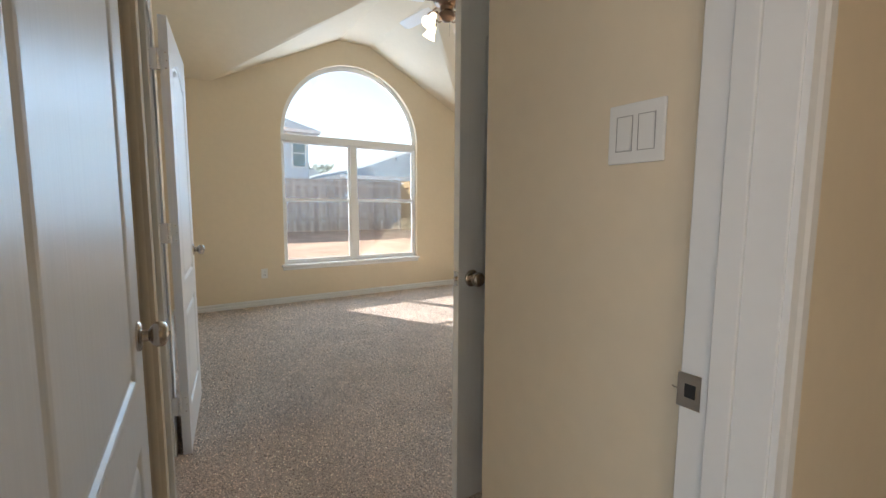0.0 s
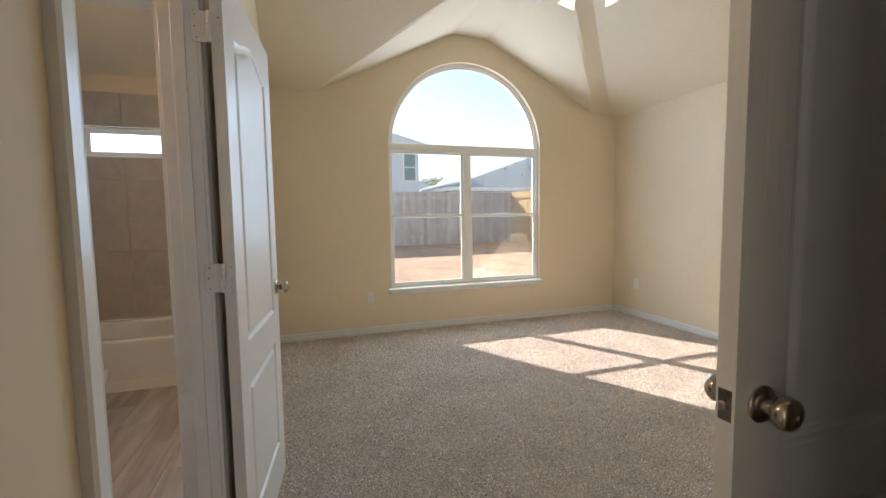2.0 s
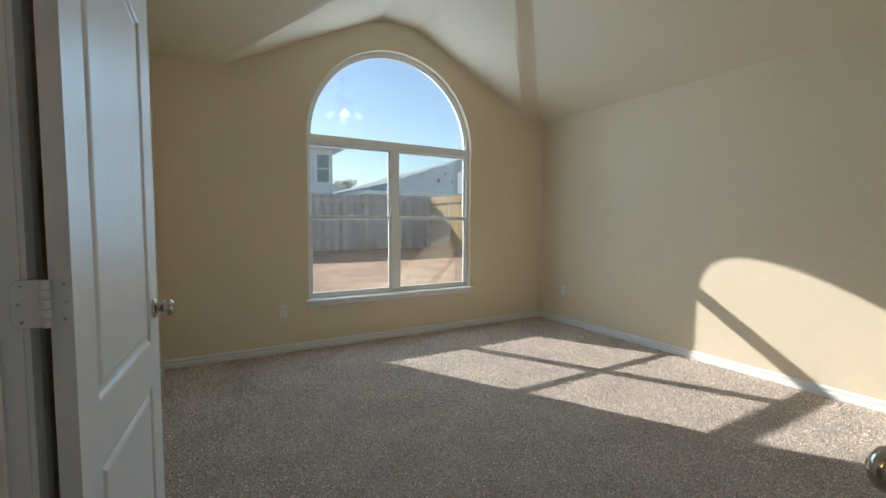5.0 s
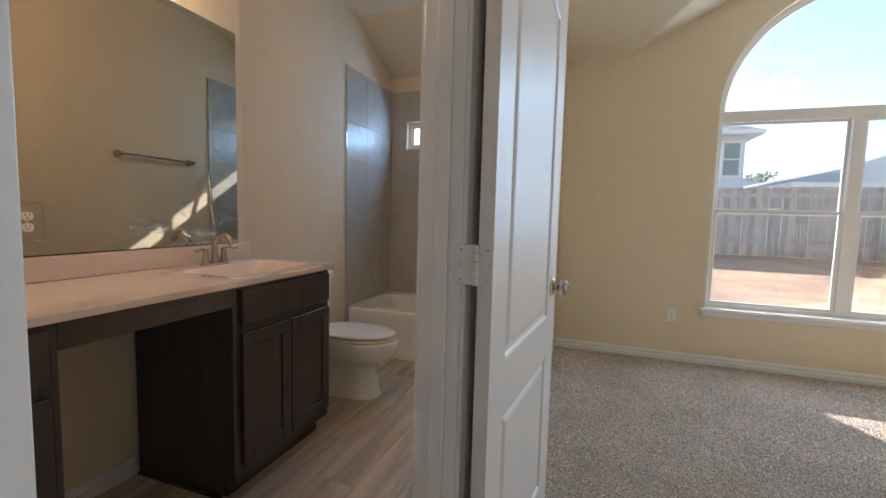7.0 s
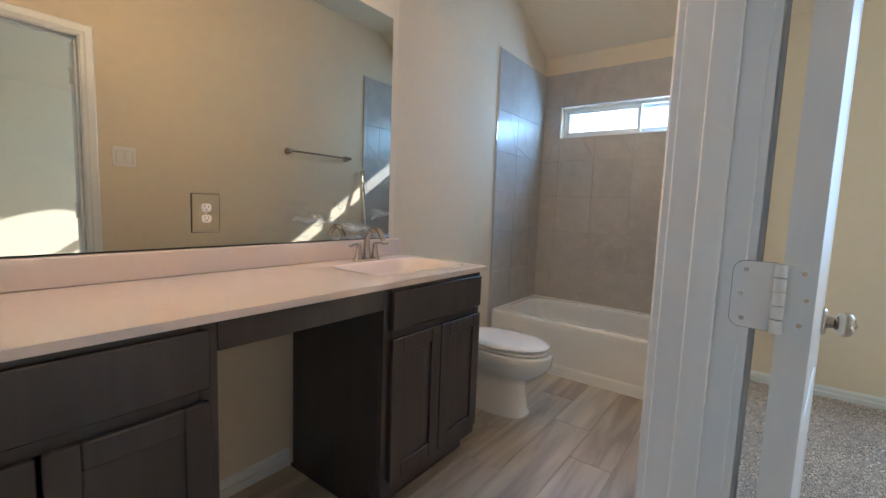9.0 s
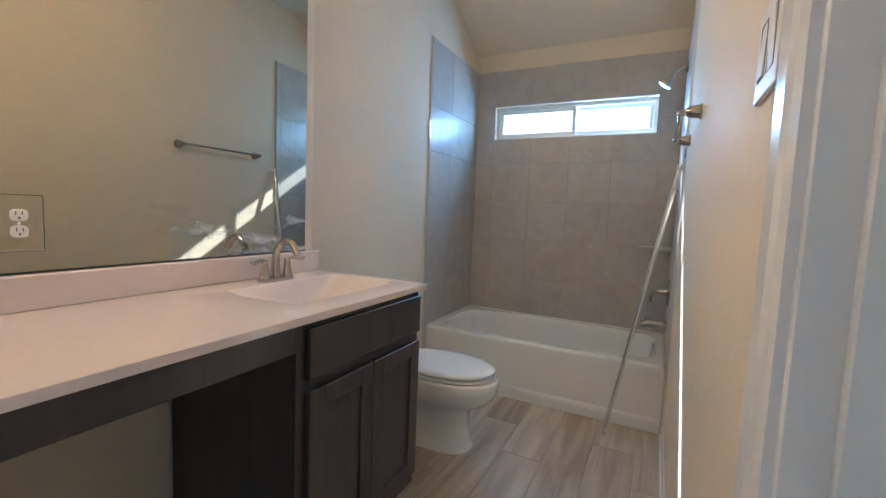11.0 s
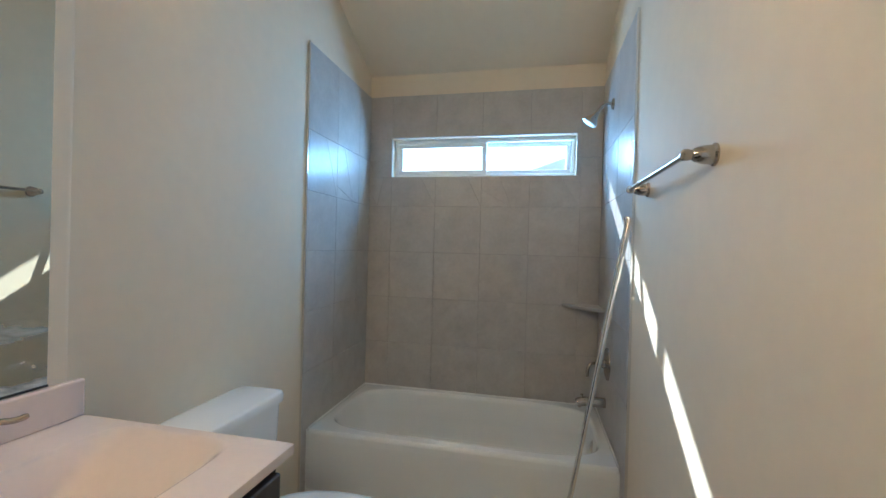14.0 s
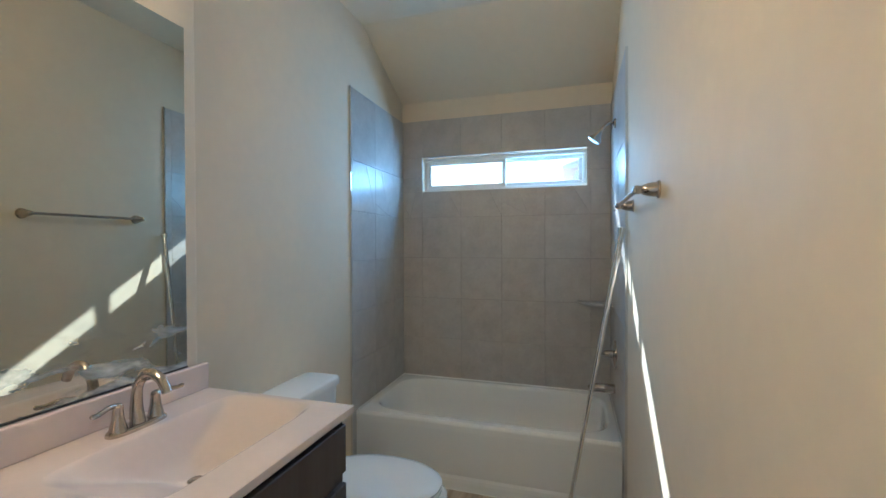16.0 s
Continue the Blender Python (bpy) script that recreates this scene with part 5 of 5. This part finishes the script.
for i, (tx, ty, th, tr) in enumerate(((13.5, 62, 6.2, 3.6), (17.5, 64, 7.0, 4.0), (21.5, 62, 6.4, 3.6), (25.5, 66, 6.6, 3.8), (29, 64, 8.2, 4.2), (10, 66, 6.4, 3.6), (34, 70, 8.8, 4.5))):
    tree(tx + 0.8, ty, th * 1.03, tr, 10 + i)

# ---- pieces of floors and walls ----


def tile_piece(poly, place, thick, material, parent, name="tile"):
    """One tile from its outline (u, z), proud by thick, with eased edges. place(u, w, z)."""
    cu, cz = sum(p[0] for p in poly) / len(poly), sum(p[1] for p in poly) / len(poly)

    def inset(d):
        return [(u + (cu - u) * d / max(0.02, math.hypot(cu - u, cz - z)), z + (cz - z) * d / max(0.02, math.hypot(cu - u, cz - z))) for u, z in poly]

    bm = loft([[place(u, w, z) for u, z in inset(d)] for w, d in ((0, 0.0010), (thick - 0.0015, 0.0010), (thick, 0.0028))], cap0=False)
    return part(name, bm, material, parent)


def tile_field(name, place, u0, u1, lines_u, label, z0=TH + 0.003, z1=2.343, hole=None, seed=1):
    rng = random.Random(seed)
    top = empty(name, label, kind="structure")
    back = []
    cu = sorted({u0, u1, *[l for l in lines_u if u0 < l < u1]})
    rows = [z0] + [z for z in (0.689, 0.994, 1.299, 1.604, 1.909) if z > z0] + [z1]
    for za, zb in zip(rows, rows[1:]):
        for ua, ub in zip(cu, cu[1:]):
            cells = [(ua, ub, za, zb)]
            if hole:
                hu0, hu1, hz0, hz1 = hole
                new_cells = []
                for a, b, c, d in cells:
                    if b <= hu0 or a >= hu1 or d <= hz0 or c >= hz1:
                        new_cells.append((a, b, c, d))
                        continue
                    for r in ((a, b, c, min(d, hz0)), (a, b, max(c, hz1), d), (a, min(b, hu0), max(c, hz0), min(d, hz1)), (max(a, hu1), b, max(c, hz0), min(d, hz1))):
                        if r[1] - r[0] > 0.004 and r[3] - r[2] > 0.004:
                            new_cells.append(r)
                cells = new_cells
            for a, b, c, d in cells:
                if abs(za - 1.604) < 0.01 and b - a > 0.06 and d - c > 0.1:
                    t1, t2 = rng.uniform(0.25, 0.75), rng.uniform(0.2, 0.8)
                    if rng.random() < 0.5:
                        polys = [[(a, c), (a + (b - a) * t1, c), (a, c + (d - c) * t2)], [(a + (b - a) * t1, c), (b, c), (b, d), (a + (b - a) * (1 - t1), d)], [(a, c + (d - c) * t2), (a + (b - a) * t1, c), (a + (b - a) * (1 - t1), d), (a, d)]]
                    else:
                        polys = [[(a, c), (b, c), (a + (b - a) * t1, d), (a, d)], [(b, c), (b, d), (a + (b - a) * t1, d)]]
                    for pl in polys:
                        tile_piece(pl, place, 0.0105 + rng.uniform(-0.0006, 0.0006), TILE, top)
                else:
                    tile_piece([(a, c), (b, c), (b, d), (a, d)], place, 0.0105, TILE, top)
    return top


LINES_X = [-0.877 + 0.305 * k for k in range(-3, 4)]
LINES_Y = [4.842 + 0.305 * k for k in range(-3, 3)]
tile_field("tile_surround_north", lambda u, w, z: Vector((u, BN - w, z)), BW + 0.011, BE - 0.011, LINES_X, "grey stone tiles with an accent band", hole=(-1.488, -0.293, 1.80, 2.060), seed=3)
tile_field("tile_surround_west", lambda u, w, z: Vector((BW + w, u, z)), 4.522, BN, LINES_Y, "grey stone tiles with an accent band", z0=0.0, seed=5)
tile_field("tile_surround_east", lambda u, w, z: Vector((BE - w, u, z)), 4.490, BN, LINES_Y, "grey stone tiles with an accent band", z0=0.0, z1=2.345, seed=9)
structure("grout_back", boxes((BW, BW + 0.007, 4.523, BN, 0, 2.342), (BE - 0.007, BE, 4.491, BN, 0, 2.344)), GROUT)
structure("grout_back_north", slit_wall(BW + 0.008, BE - 0.008, BN - 0.007, BN - 0.0005, lambda u: 2.342, [(-1.488, -0.293, 1.80, lambda u: 2.060)], along_x, None, TH), GROUT)
structure("tile_edge_trim", boxes((BW, BW + 0.0115, 4.518, 4.522, 0, 2.346), (BE - 0.0115, BE, 4.486, 4.490, 0, 2.348)), CHROME)

# cut pile, dense where the walk passes


def pile(name, x0, x1, y0, y1, per_m2, seed, label):
    rng = np.random.default_rng(seed)
    n = int((x1 - x0) * (y1 - y0) * per_m2)
    c = np.stack([rng.uniform(x0, x1, n), rng.uniform(y0, y1, n), np.full(n, 0.008)], 1)
    a = rng.uniform(0, 2 * np.pi, n)
    side = np.stack([np.cos(a), np.sin(a), np.zeros(n)], 1)
    lean = np.stack([rng.normal(0, 0.0062, n), rng.normal(0, 0.0062, n), rng.uniform(0.003, 0.008, n)], 1)
    w = rng.uniform(0.0018, 0.0032, n)[:, None]
    v = np.stack([c - side * w * 0.6, c + side * w * 0.6, c + lean + side * w, c + lean - side * w], 1).reshape(-1, 3)
    d = bpy.data.meshes.new(name)
    d.from_pydata(v.tolist(), [], np.arange(4 * n).reshape(n, 4).tolist())
    d.materials.append(TUFT)
    tagged(new(name, d), label, "carpet", kind="stuff")


pile("carpet_pile", WEST + 0.018, EAST - 0.018, JOG + 0.02, NORTH - 0.018, 24000, 4, "short speckled taupe cut pile of the carpet")
pile("carpet_pile", -0.21, 0.76, 0.66, JOG + 0.019, 24000, 5, "short speckled taupe cut pile of the carpet")

planks = empty("floor_planks", "wood-look porcelain plank tiles", kind="structure")
W, L = 0.20, 0.91
col, x = 0, BW
while x < BE:
    x1 = min(x + W, BE)
    y = BS - (0.0, 0.30, 0.60)[col % 3]
    while y < TY + 0.02:
        a, b = max(y, JOG), min(y + L, TY + 0.02)
        if b - a > 0.02:
            ob = part("plank", loft([[(p, q, z) for p, q in ((x + e, a + e), (x1 - e, a + e), (x1 - e, b - e), (x + e, b - e))] for z, e in ((0.002, 0.0007), (0.0092, 0.0007), (0.010, 0.0018))], cap0=False), PLANK, planks)
        y += L
    x, col = x + W, col + 1
structure("threshold", box(BE, BE + 0.052, 1.664, 2.429, 0.0, 0.012, 0.003), NICKEL, "narrow metal carpet transition strip")
